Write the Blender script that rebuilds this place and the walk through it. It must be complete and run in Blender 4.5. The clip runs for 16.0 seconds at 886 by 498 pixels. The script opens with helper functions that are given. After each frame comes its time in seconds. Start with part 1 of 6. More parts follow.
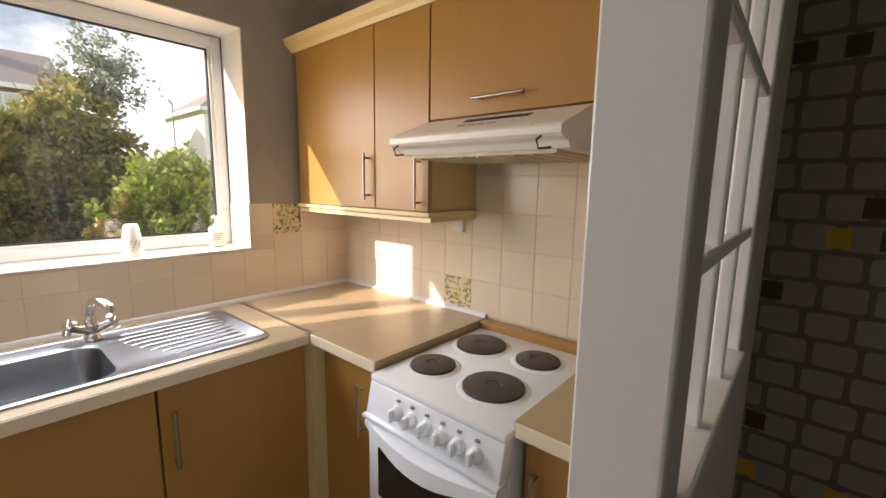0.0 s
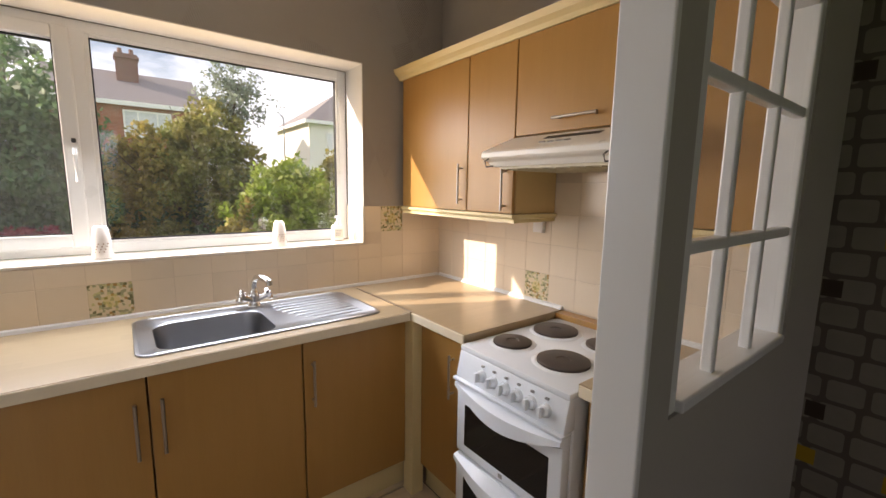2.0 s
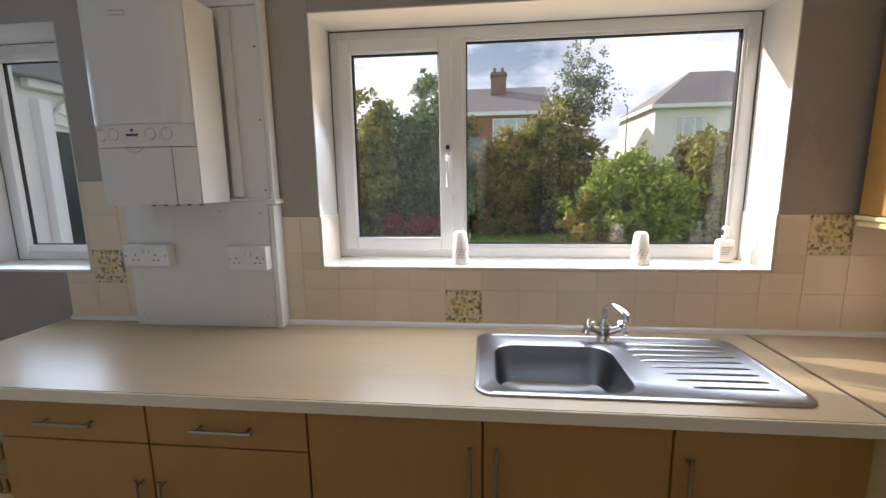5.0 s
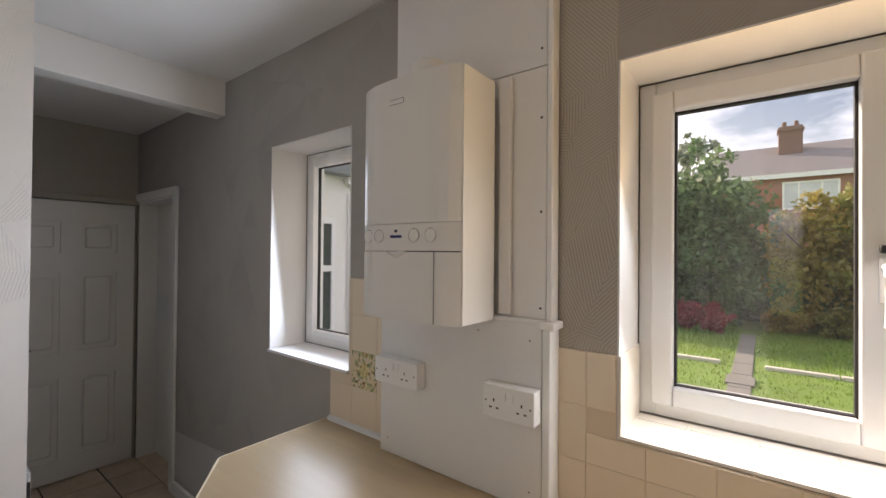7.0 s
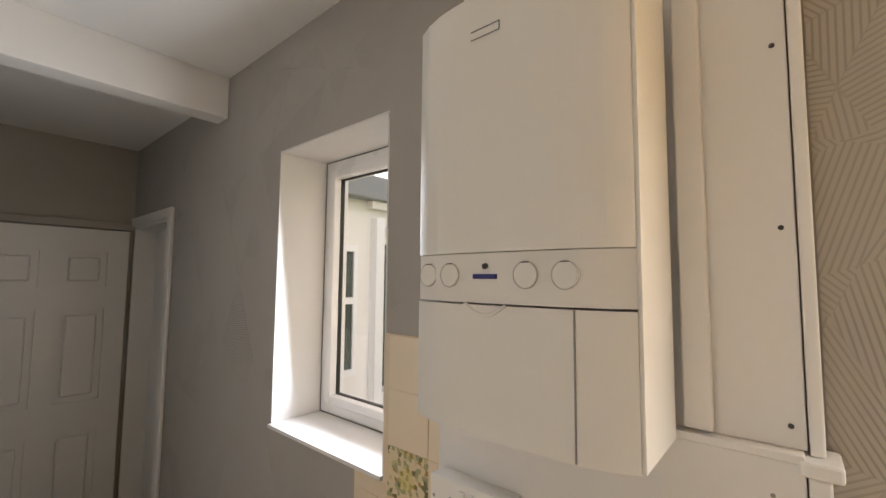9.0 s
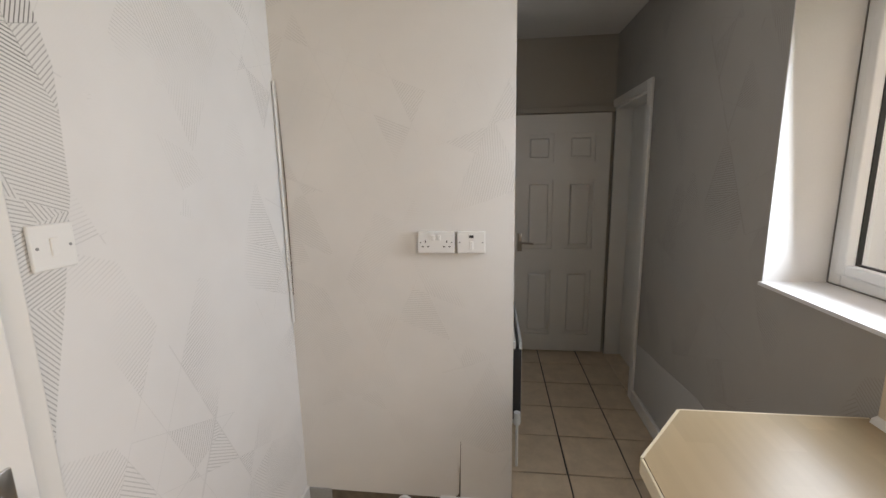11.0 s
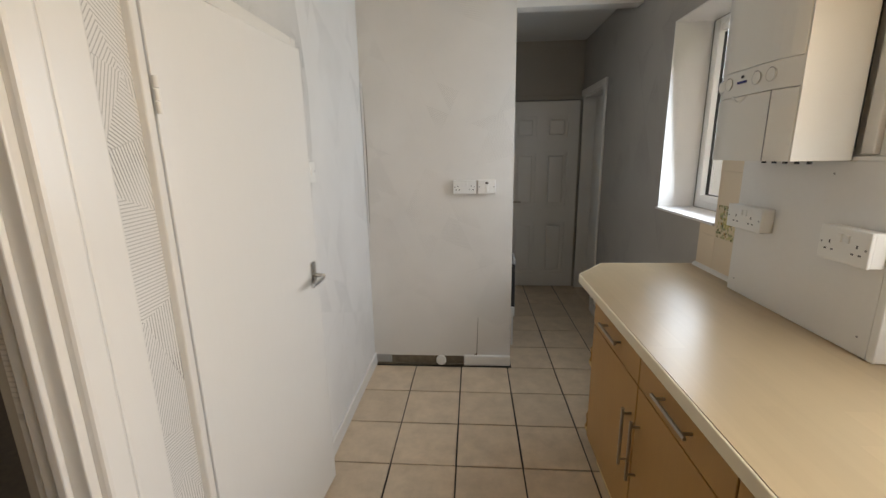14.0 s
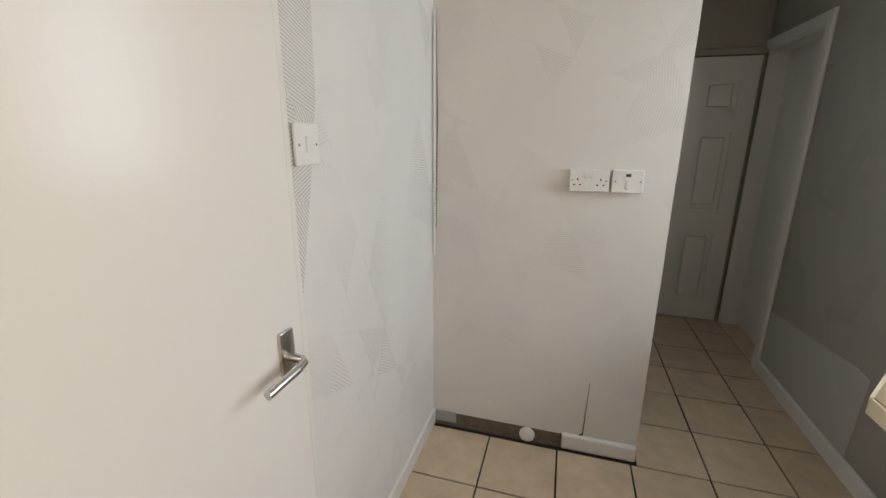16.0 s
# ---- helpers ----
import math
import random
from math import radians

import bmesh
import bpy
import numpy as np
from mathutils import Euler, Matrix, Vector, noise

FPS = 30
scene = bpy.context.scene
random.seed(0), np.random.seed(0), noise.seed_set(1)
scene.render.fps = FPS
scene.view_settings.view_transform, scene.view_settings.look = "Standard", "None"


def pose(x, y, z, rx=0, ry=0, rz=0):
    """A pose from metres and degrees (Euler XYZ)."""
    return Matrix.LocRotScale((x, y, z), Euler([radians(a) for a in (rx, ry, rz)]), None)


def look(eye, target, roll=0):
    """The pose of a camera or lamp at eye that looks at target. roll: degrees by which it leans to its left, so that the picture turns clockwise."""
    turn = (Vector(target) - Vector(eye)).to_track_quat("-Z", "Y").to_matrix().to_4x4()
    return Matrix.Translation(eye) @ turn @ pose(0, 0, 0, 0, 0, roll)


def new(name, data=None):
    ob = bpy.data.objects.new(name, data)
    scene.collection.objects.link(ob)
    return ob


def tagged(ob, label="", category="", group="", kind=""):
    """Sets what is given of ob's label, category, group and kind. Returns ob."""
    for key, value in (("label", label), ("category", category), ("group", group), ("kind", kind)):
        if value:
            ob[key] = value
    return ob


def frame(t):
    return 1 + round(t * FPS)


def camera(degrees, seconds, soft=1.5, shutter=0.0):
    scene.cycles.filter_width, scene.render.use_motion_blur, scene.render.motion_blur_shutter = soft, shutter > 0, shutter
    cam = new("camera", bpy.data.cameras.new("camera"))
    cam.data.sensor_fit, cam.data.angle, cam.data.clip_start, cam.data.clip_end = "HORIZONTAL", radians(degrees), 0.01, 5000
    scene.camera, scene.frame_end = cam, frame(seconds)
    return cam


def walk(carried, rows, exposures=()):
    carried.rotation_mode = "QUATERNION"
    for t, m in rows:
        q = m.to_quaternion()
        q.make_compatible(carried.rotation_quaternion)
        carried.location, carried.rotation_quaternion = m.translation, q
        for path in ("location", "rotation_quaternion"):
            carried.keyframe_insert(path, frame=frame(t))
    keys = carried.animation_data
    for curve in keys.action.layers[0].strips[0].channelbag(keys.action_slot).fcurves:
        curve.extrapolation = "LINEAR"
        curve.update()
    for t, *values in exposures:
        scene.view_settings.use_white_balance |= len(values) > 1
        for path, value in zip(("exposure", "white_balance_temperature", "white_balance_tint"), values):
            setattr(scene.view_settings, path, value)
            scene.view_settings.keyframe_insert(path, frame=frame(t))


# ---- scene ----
cam = camera(93.6, 16.0)
PATH = [
    (0, (1.953, -1.423, 1.462), (0.661, 0.074, 1.157), 0.9),
    (0.5, (1.853, -1.463, 1.47), (0.508, -0.009, 1.187), 0.1),
    (1, (1.96, -1.558, 1.475), (0.525, -0.199, 1.171), 0.1),
    (1.5, (2.118, -1.605, 1.465), (0.62, -0.321, 1.138), 0.4),
    (2, (2.147, -1.631, 1.465), (0.582, -0.419, 1.179), 0.9),
    (2.5, (2.029, -1.614, 1.47), (0.353, -0.552, 1.216), 0.5),
    (3, (1.851, -1.599, 1.479), (0.075, -0.722, 1.199), 0.2),
    (3.5, (1.748, -1.579, 1.487), (-0.137, -0.993, 1.163), 0.3),
    (3.7, (1.712, -1.55, 1.492), (-0.212, -1.117, 1.16), 0.3),
    (5.8, (1.499, -1.663, 1.505), (-0.357, -2.375, 1.283), -0.6),
    (6, (1.393, -1.681, 1.535), (-0.388, -2.572, 1.351), -0.2),
    (6.5, (1.244, -1.781, 1.587), (-0.379, -2.945, 1.488), 0.2),
    (7, (1.135, -1.976, 1.623), (-0.45, -3.195, 1.641), 0.5),
    (7.5, (1.003, -2.182, 1.639), (-0.6, -3.376, 1.725), 1.1),
    (8, (0.844, -2.319, 1.667), (-0.725, -3.542, 1.878), 1.5),
    (8.5, (0.784, -2.408, 1.677), (-0.89, -3.479, 1.9), 1.0),
    (9, (0.793, -2.455, 1.663), (-0.729, -3.744, 1.811), 0.5),
    (9.5, (0.871, -2.531, 1.643), (-0.123, -4.267, 1.665), -1.1),
    (10, (0.895, -2.572, 1.616), (0.402, -4.505, 1.485), -1.7),
    (10.2, (0.89, -2.568, 1.602), (0.52, -4.525, 1.42), -2.0),
    (12.3, (1.04, -1.908, 1.443), (1.92, -3.628, 0.925), 1.1),
    (12.5, (1.024, -1.834, 1.443), (1.857, -3.582, 0.943), 1.6),
    (13, (0.977, -1.63, 1.438), (1.535, -3.492, 0.969), -0.8),
    (13.5, (1.022, -1.441, 1.451), (1.311, -3.37, 1.007), -0.9),
    (14, (1.108, -1.361, 1.466), (1.254, -3.305, 1.019), -1.0),
    (14.5, (1.115, -1.466, 1.436), (1.304, -3.407, 0.993), -1.1),
    (15, (1.089, -1.716, 1.436), (1.491, -3.608, 0.927), 0.8),
    (15.5, (1.148, -1.99, 1.419), (1.697, -3.854, 0.943), 0.7),
    (16, (1.248, -2.304, 1.418), (1.792, -4.157, 0.897), 0.3),
]
walk(cam, [(t, look(eye, target, roll)) for t, eye, target, roll in PATH], [(0, 1.0, 7700, 21), (1, 0.7, 7650, 21), (2, 0.96, 7550, 22), (3.5, 0.51, 7050, 21), (5.8, 0.52, 6850, 17), (6.5, 0.58, 7250, 19), (7, 0.81, 7750, 22), (7.5, 1.0, 8050, 22), (8.5, 1.2, 8450, 22), (9.5, 1.34, 9050, 22), (10.2, 1.16, 8850, 22), (12.5, 0.94, 8100, 16), (13, 0.86, 8300, 17), (13.5, 0.87, 8400, 17), (14.5, 0.86, 8200, 17), (15.5, 0.85, 8500, 18), (16, 0.93, 8400, 17)])

# ---- world, sun, light ----
world = bpy.data.worlds.new("world")
scene.world = world
world.use_nodes = True
SUN_AZ, SUN_EL = (-0.427, -0.904), 25.5
wn = world.node_tree.nodes
sky = wn.new("ShaderNodeTexSky")
sky.sky_type, sky.sun_disc = "NISHITA", False
sky.sun_elevation = radians(SUN_EL)
sky.sun_rotation = math.atan2(SUN_AZ[0], SUN_AZ[1])
sky.air_density, sky.dust_density = 1.0, 2.0
tc = wn.new("ShaderNodeTexCoord")
cl = wn.new("ShaderNodeTexNoise")
cl.inputs["Scale"].default_value, cl.inputs["Detail"].default_value, cl.inputs["Roughness"].default_value = 2.4, 6, 0.58
mp = wn.new("ShaderNodeMapping")
mp.inputs["Scale"].default_value = (1, 1, 2.6)
cr = wn.new("ShaderNodeValToRGB")
cr.color_ramp.elements[0].position, cr.color_ramp.elements[1].position = 0.41, 0.585
mx = wn.new("ShaderNodeMix")
mx.data_type = "RGBA"
mx.inputs["B"].default_value = (8.6, 9.5, 11.2, 1)
wl = world.node_tree.links
wl.new(tc.outputs["Generated"], mp.inputs["Vector"])
wl.new(mp.outputs["Vector"], cl.inputs["Vector"])
wl.new(cl.outputs["Fac"], cr.inputs["Fac"])
wl.new(cr.outputs["Color"], mx.inputs["Factor"])
wl.new(sky.outputs["Color"], mx.inputs["A"])
wl.new(mx.outputs["Result"], wn["Background"].inputs["Color"])
wn["Background"].inputs["Strength"].default_value = 0.105

sun = new("sun", bpy.data.lights.new("sun", "SUN"))
sun.data.energy, sun.data.angle, sun.data.color = 4.2, radians(0.6), (1.0, 0.93, 0.82)
k = math.cos(radians(SUN_EL))
sun.matrix_world = look((SUN_AZ[0] * k * 20, SUN_AZ[1] * k * 20, 20 * math.sin(radians(SUN_EL))), (0, 0, 0))


def daylight_lamp(x, y, z, sy, sz, watts, colour, fall, way=1):
    """A lamp standing in for daylight at an opening. fall: how far it drops (or, under zero, rises) in a metre."""
    lamp = new("daylight_lamp", bpy.data.lights.new("daylight_lamp", "AREA"))
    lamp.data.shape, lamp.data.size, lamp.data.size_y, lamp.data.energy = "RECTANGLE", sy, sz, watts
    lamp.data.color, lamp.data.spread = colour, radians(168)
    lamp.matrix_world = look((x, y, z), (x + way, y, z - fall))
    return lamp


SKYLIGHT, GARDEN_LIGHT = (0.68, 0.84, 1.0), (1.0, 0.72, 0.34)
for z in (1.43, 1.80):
    daylight_lamp(-0.05, -1.41, z, 1.58, 0.36, 5.8, SKYLIGHT, 0.8)
daylight_lamp(-0.02, -1.41, 1.62, 1.55, 0.6, 3.9, GARDEN_LIGHT, -0.5)
daylight_lamp(-0.05, -3.64, 1.64, 0.5, 0.86, 6.4, (0.56, 0.76, 1.0), 0.12)
# Added lamp at an assumed, unseen dining room opening, to brighten that room.
daylight_lamp(4.88, -2.5, 1.55, 1.7, 1.2, 1.2, (0.95, 0.97, 1.0), 0.1, -1)


# ---- materials ----
def nodes_of(name, rgb=(0.8, 0.8, 0.8), rough=0.5, metal=0.0):
    m = bpy.data.materials.new(name)
    m.use_nodes = True
    nt = m.node_tree
    b = nt.nodes["Principled BSDF"]
    b.inputs["Base Color"].default_value = (*rgb, 1)
    b.inputs["Roughness"].default_value = rough
    b.inputs["Metallic"].default_value = metal
    return m, nt, b


def add(nt, kind, links=(), **props):
    n = nt.nodes.new(kind)
    for key, value in props.items():
        if key in n.inputs.keys():
            n.inputs[key].default_value = value
        else:
            setattr(n, key, value)
    for socket, source in links:
        nt.links.new(source, n.inputs[socket])
    return n


def calc(nt, op, a, b=None):
    n = nt.nodes.new("ShaderNodeMath")
    n.operation = op
    for i, v in enumerate((a, b)):
        if v is None:
            continue
        if isinstance(v, (int, float)):
            n.inputs[i].default_value = v
        else:
            nt.links.new(v, n.inputs[i])
    return n.outputs[0]


def blend(nt, fac, a, b, mode="MIX"):
    n = nt.nodes.new("ShaderNodeMix")
    n.data_type, n.blend_type = "RGBA", mode
    for key, v in (("Factor", fac), ("A", a), ("B", b)):
        if isinstance(v, (int, float)):
            n.inputs[key].default_value = v
        elif isinstance(v, tuple):
            n.inputs[key].default_value = (*v, 1) if len(v) == 3 else v
        else:
            nt.links.new(v, n.inputs[key])
    return n.outputs["Result"]


def where(nt, scale=(1, 1, 1), object_space=False):
    """World place (or the object's own), scaled."""
    if object_space:
        src = add(nt, "ShaderNodeTexCoord").outputs["Object"]
    else:
        src = add(nt, "ShaderNodeNewGeometry").outputs["Position"]
    return add(nt, "ShaderNodeMapping", [("Vector", src)], Scale=scale).outputs["Vector"]


def surface(name, rgb, rough=0.5, metal=0.0, vary=0.08, size=6.0, fine=90.0, relief=0.1, stretch=(1, 1, 1), rough_vary=0.08, coat=0.0):
    """A plain surface with soft blotches, fine grain and relief."""
    m, nt, b = nodes_of(name, rgb, rough, metal)
    p = where(nt, stretch)
    n1 = add(nt, "ShaderNodeTexNoise", [("Vector", p)], Scale=size, Detail=4.0)
    n2 = add(nt, "ShaderNodeTexNoise", [("Vector", p)], Scale=fine, Detail=3.0)
    both = calc(nt, "ADD", calc(nt, "MULTIPLY", n1.outputs["Fac"], 0.65), calc(nt, "MULTIPLY", n2.outputs["Fac"], 0.35))
    lo, hi = tuple(c * (1 - vary * 1.6) for c in rgb), tuple(min(1, c * (1 + vary * 1.6)) for c in rgb)
    nt.links.new(blend(nt, both, lo, hi), b.inputs["Base Color"])
    nt.links.new(calc(nt, "ADD", calc(nt, "MULTIPLY", n1.outputs["Fac"], rough_vary * 2), rough - rough_vary), b.inputs["Roughness"])
    if relief:
        bump = add(nt, "ShaderNodeBump", [("Height", n2.outputs["Fac"])], Strength=relief, Distance=0.002)
        nt.links.new(bump.outputs["Normal"], b.inputs["Normal"])
    if coat:
        b.inputs["Coat Weight"].default_value = coat
    return m


def wood(name, rgb, dark, axis="z", rough=0.38):
    m, nt, b = nodes_of(name, rgb, rough)
    s = {"z": (14, 14, 0.9), "y": (14, 0.9, 3.5), "x": (0.9, 14, 14)}[axis]
    p = where(nt, s)
    n1 = add(nt, "ShaderNodeTexNoise", [("Vector", p)], Scale=1.6, Detail=5.0, Distortion=0.4)
    n2 = add(nt, "ShaderNodeTexNoise", [("Vector", where(nt, tuple(v * 9 for v in s)))], Scale=1.5, Detail=2.0)
    big = add(nt, "ShaderNodeTexNoise", [("Vector", where(nt))], Scale=2.0, Detail=2.0)
    f = calc(nt, "ADD", calc(nt, "MULTIPLY", n1.outputs["Fac"], 0.6), calc(nt, "MULTIPLY", n2.outputs["Fac"], 0.4))
    c = blend(nt, calc(nt, "MULTIPLY", f, 0.75), rgb, dark)
    c = blend(nt, calc(nt, "MULTIPLY", big.outputs["Fac"], 0.25), c, tuple(v * 0.8 for v in rgb))
    nt.links.new(c, b.inputs["Base Color"])
    bump = add(nt, "ShaderNodeBump", [("Height", n2.outputs["Fac"])], Strength=0.05, Distance=0.001)
    nt.links.new(bump.outputs["Normal"], b.inputs["Normal"])
    return m


def staves(name, rgb, rough):
    """Laminate printed with faint long staves along y."""
    m, nt, b = nodes_of(name, rgb, rough)
    pos = add(nt, "ShaderNodeNewGeometry").outputs["Position"]
    xyz = add(nt, "ShaderNodeSeparateXYZ", [("Vector", pos)])
    row = calc(nt, "FLOOR", calc(nt, "DIVIDE", xyz.outputs["X"], 0.062))
    slip = add(nt, "ShaderNodeTexWhiteNoise", [("W", row)], noise_dimensions="1D").outputs["Value"]
    run = calc(nt, "FLOOR", calc(nt, "ADD", calc(nt, "DIVIDE", xyz.outputs["Y"], 0.55), calc(nt, "MULTIPLY", slip, 7.0)))
    key = add(nt, "ShaderNodeCombineXYZ", [("X", row), ("Y", run)]).outputs[0]
    tone = add(nt, "ShaderNodeTexWhiteNoise", [("Vector", key)], noise_dimensions="2D").outputs["Value"]
    grain = add(nt, "ShaderNodeTexNoise", [("Vector", where(nt, (60, 3, 60)))], Scale=1.0, Detail=4.0)
    f = calc(nt, "ADD", calc(nt, "MULTIPLY", tone, 0.45), calc(nt, "MULTIPLY", grain.outputs["Fac"], 0.55))
    nt.links.new(blend(nt, f, tuple(c * 0.9 for c in rgb), tuple(c * 1.1 for c in rgb)), b.inputs["Base Color"])
    wear = add(nt, "ShaderNodeTexNoise", [("Vector", where(nt))], Scale=7.0, Detail=4.0)
    nt.links.new(calc(nt, "ADD", calc(nt, "MULTIPLY", wear.outputs["Fac"], 0.1), rough - 0.05), b.inputs["Roughness"])
    return m


def wallpaper(name, axis, rgb, line_rgb, shown, relief, pitch=0.0095, least=0.03, ruled=0.3, spacing=0.22, duty=0.3):
    """Paper cut by long straight lines into facets, each ruled in its own direction.
    shown: how dark the ruling is; ruled: the share of facets where it shows through the paint; least: how much of it shows in the others."""
    m, nt, b = nodes_of(name, rgb, 0.75)
    pos = add(nt, "ShaderNodeNewGeometry").outputs["Position"]
    xyz = add(nt, "ShaderNodeSeparateXYZ", [("Vector", pos)])
    u, v = xyz.outputs["Y" if axis == "x" else "X"], xyz.outputs["Z"]

    def across(angle):
        return calc(nt, "ADD", calc(nt, "MULTIPLY", u, math.cos(angle)), calc(nt, "MULTIPLY", v, math.sin(angle)))
    ids, near = [], None
    for angle, wide, phase in ((0.45, 1.0, 0.3), (1.95, 1.3, 1.9), (2.72, 0.9, 4.1), (1.25, 2.3, 2.6)):
        t = calc(nt, "ADD", calc(nt, "DIVIDE", across(angle), spacing * wide), 40.0 + phase)
        t = calc(nt, "ADD", t, calc(nt, "MULTIPLY", calc(nt, "SINE", calc(nt, "MULTIPLY", t, 2.3)), 0.34))
        ids.append(calc(nt, "FLOOR", t))
        gap = calc(nt, "MULTIPLY", calc(nt, "ABSOLUTE", calc(nt, "SUBTRACT", t, calc(nt, "ROUND", t))), spacing * wide)
        near = gap if near is None else calc(nt, "MINIMUM", near, gap)
    key = add(nt, "ShaderNodeCombineXYZ", [("X", ids[0]), ("Y", ids[1]), ("Z", ids[2])]).outputs[0]
    rnd = add(nt, "ShaderNodeSeparateColor", [("Color", add(nt, "ShaderNodeTexWhiteNoise", [("Vector", key), ("W", ids[3])], noise_dimensions="4D").outputs["Color"])])
    ang = calc(nt, "MULTIPLY", rnd.outputs[0], 3.1416)
    along = calc(nt, "ADD", calc(nt, "MULTIPLY", u, calc(nt, "COSINE", ang)), calc(nt, "MULTIPLY", v, calc(nt, "SINE", ang)))
    saw = calc(nt, "FRACT", calc(nt, "ADD", calc(nt, "DIVIDE", along, pitch), 500.0))
    stripe = calc(nt, "LESS_THAN", saw, duty)
    patch = add(nt, "ShaderNodeTexNoise", [("Vector", pos)], Scale=2.3, Detail=3.0)
    seen = calc(nt, "MULTIPLY", calc(nt, "SUBTRACT", patch.outputs["Fac"], 0.40), 5.0)
    seen = calc(nt, "MINIMUM", calc(nt, "MAXIMUM", seen, 0.0), 1.0)
    seen = calc(nt, "MAXIMUM", calc(nt, "MULTIPLY", seen, calc(nt, "LESS_THAN", rnd.outputs[1], ruled)), least)
    crease = calc(nt, "MULTIPLY", calc(nt, "LESS_THAN", near, 0.0013), calc(nt, "GREATER_THAN", patch.outputs["Fac"], 0.55))
    n1 = add(nt, "ShaderNodeTexNoise", [("Vector", pos)], Scale=3.5, Detail=5.0)
    n2 = add(nt, "ShaderNodeTexNoise", [("Vector", pos)], Scale=140.0, Detail=2.0)
    base = blend(nt, n1.outputs["Fac"], tuple(c * 0.92 for c in rgb), tuple(min(1, c * 1.08) for c in rgb))
    fac = calc(nt, "MAXIMUM", calc(nt, "MULTIPLY", stripe, calc(nt, "MULTIPLY", seen, shown)), calc(nt, "MULTIPLY", crease, shown * 0.4))
    nt.links.new(blend(nt, fac, base, line_rgb), b.inputs["Base Color"])
    h = calc(nt, "ADD", calc(nt, "MAXIMUM", calc(nt, "MULTIPLY", stripe, seen), calc(nt, "MULTIPLY", crease, 0.8)), calc(nt, "MULTIPLY", n2.outputs["Fac"], 0.25))
    bump = add(nt, "ShaderNodeBump", [("Height", h)], Strength=relief, Distance=0.0012)
    nt.links.new(bump.outputs["Normal"], b.inputs["Normal"])
    return m


def stone_paper(name):
    """Printed paper of rounded pale stones in dark joints, with a few small brown and yellow ones."""
    m, nt, b = nodes_of(name, (0.4, 0.4, 0.38), 0.7)
    pos = add(nt, "ShaderNodeNewGeometry").outputs["Position"]
    xyz = add(nt, "ShaderNodeSeparateXYZ", [("Vector", pos)])
    u, v = xyz.outputs["X"], xyz.outputs["Z"]
    rows = calc(nt, "DIVIDE", v, 0.073)
    row = calc(nt, "FLOOR", rows)
    shift = add(nt, "ShaderNodeTexWhiteNoise", [("W", row)], noise_dimensions="1D").outputs["Value"]
    cols = calc(nt, "ADD", calc(nt, "DIVIDE", u, 0.092), calc(nt, "MULTIPLY", shift, 0.5))
    col = calc(nt, "FLOOR", cols)
    fu = calc(nt, "ABSOLUTE", calc(nt, "SUBTRACT", calc(nt, "FRACT", cols), 0.5))
    fv = calc(nt, "ABSOLUTE", calc(nt, "SUBTRACT", calc(nt, "FRACT", rows), 0.5))
    du = calc(nt, "MAXIMUM", calc(nt, "SUBTRACT", fu, 0.31), 0.0)
    dv = calc(nt, "MAXIMUM", calc(nt, "SUBTRACT", fv, 0.27), 0.0)
    d = calc(nt, "ADD", calc(nt, "POWER", calc(nt, "MULTIPLY", du, 1.25), 2.0), calc(nt, "POWER", dv, 2.0))
    inside = calc(nt, "LESS_THAN", d, 0.022)
    cols2 = calc(nt, "ADD", cols, 0.5)
    fu2 = calc(nt, "ABSOLUTE", calc(nt, "SUBTRACT", calc(nt, "FRACT", cols2), 0.5))
    idv = add(nt, "ShaderNodeCombineXYZ", [("X", calc(nt, "FLOOR", cols2)), ("Y", row)]).outputs[0]
    rnd = add(nt, "ShaderNodeTexWhiteNoise", [("Vector", idv)], noise_dimensions="2D").outputs["Value"]
    sq = calc(nt, "MULTIPLY", calc(nt, "LESS_THAN", fu2, 0.24), calc(nt, "LESS_THAN", fv, 0.33))
    small = calc(nt, "LESS_THAN", rnd, 0.16)
    col_small = blend(nt, calc(nt, "LESS_THAN", rnd, 0.05), (0.05, 0.028, 0.016), (0.42, 0.25, 0.012))
    grain = add(nt, "ShaderNodeTexNoise", [("Vector", pos)], Scale=18.0, Detail=4.0)
    stone = blend(nt, grain.outputs["Fac"], (0.19, 0.165, 0.135), (0.26, 0.23, 0.19))
    paper = blend(nt, inside, (0.115, 0.09, 0.068), stone)
    nt.links.new(blend(nt, calc(nt, "MULTIPLY", small, sq), paper, col_small), b.inputs["Base Color"])
    bump = add(nt, "ShaderNodeBump", [("Height", inside)], Strength=0.25, Distance=0.001)
    nt.links.new(bump.outputs["Normal"], b.inputs["Normal"])
    return m


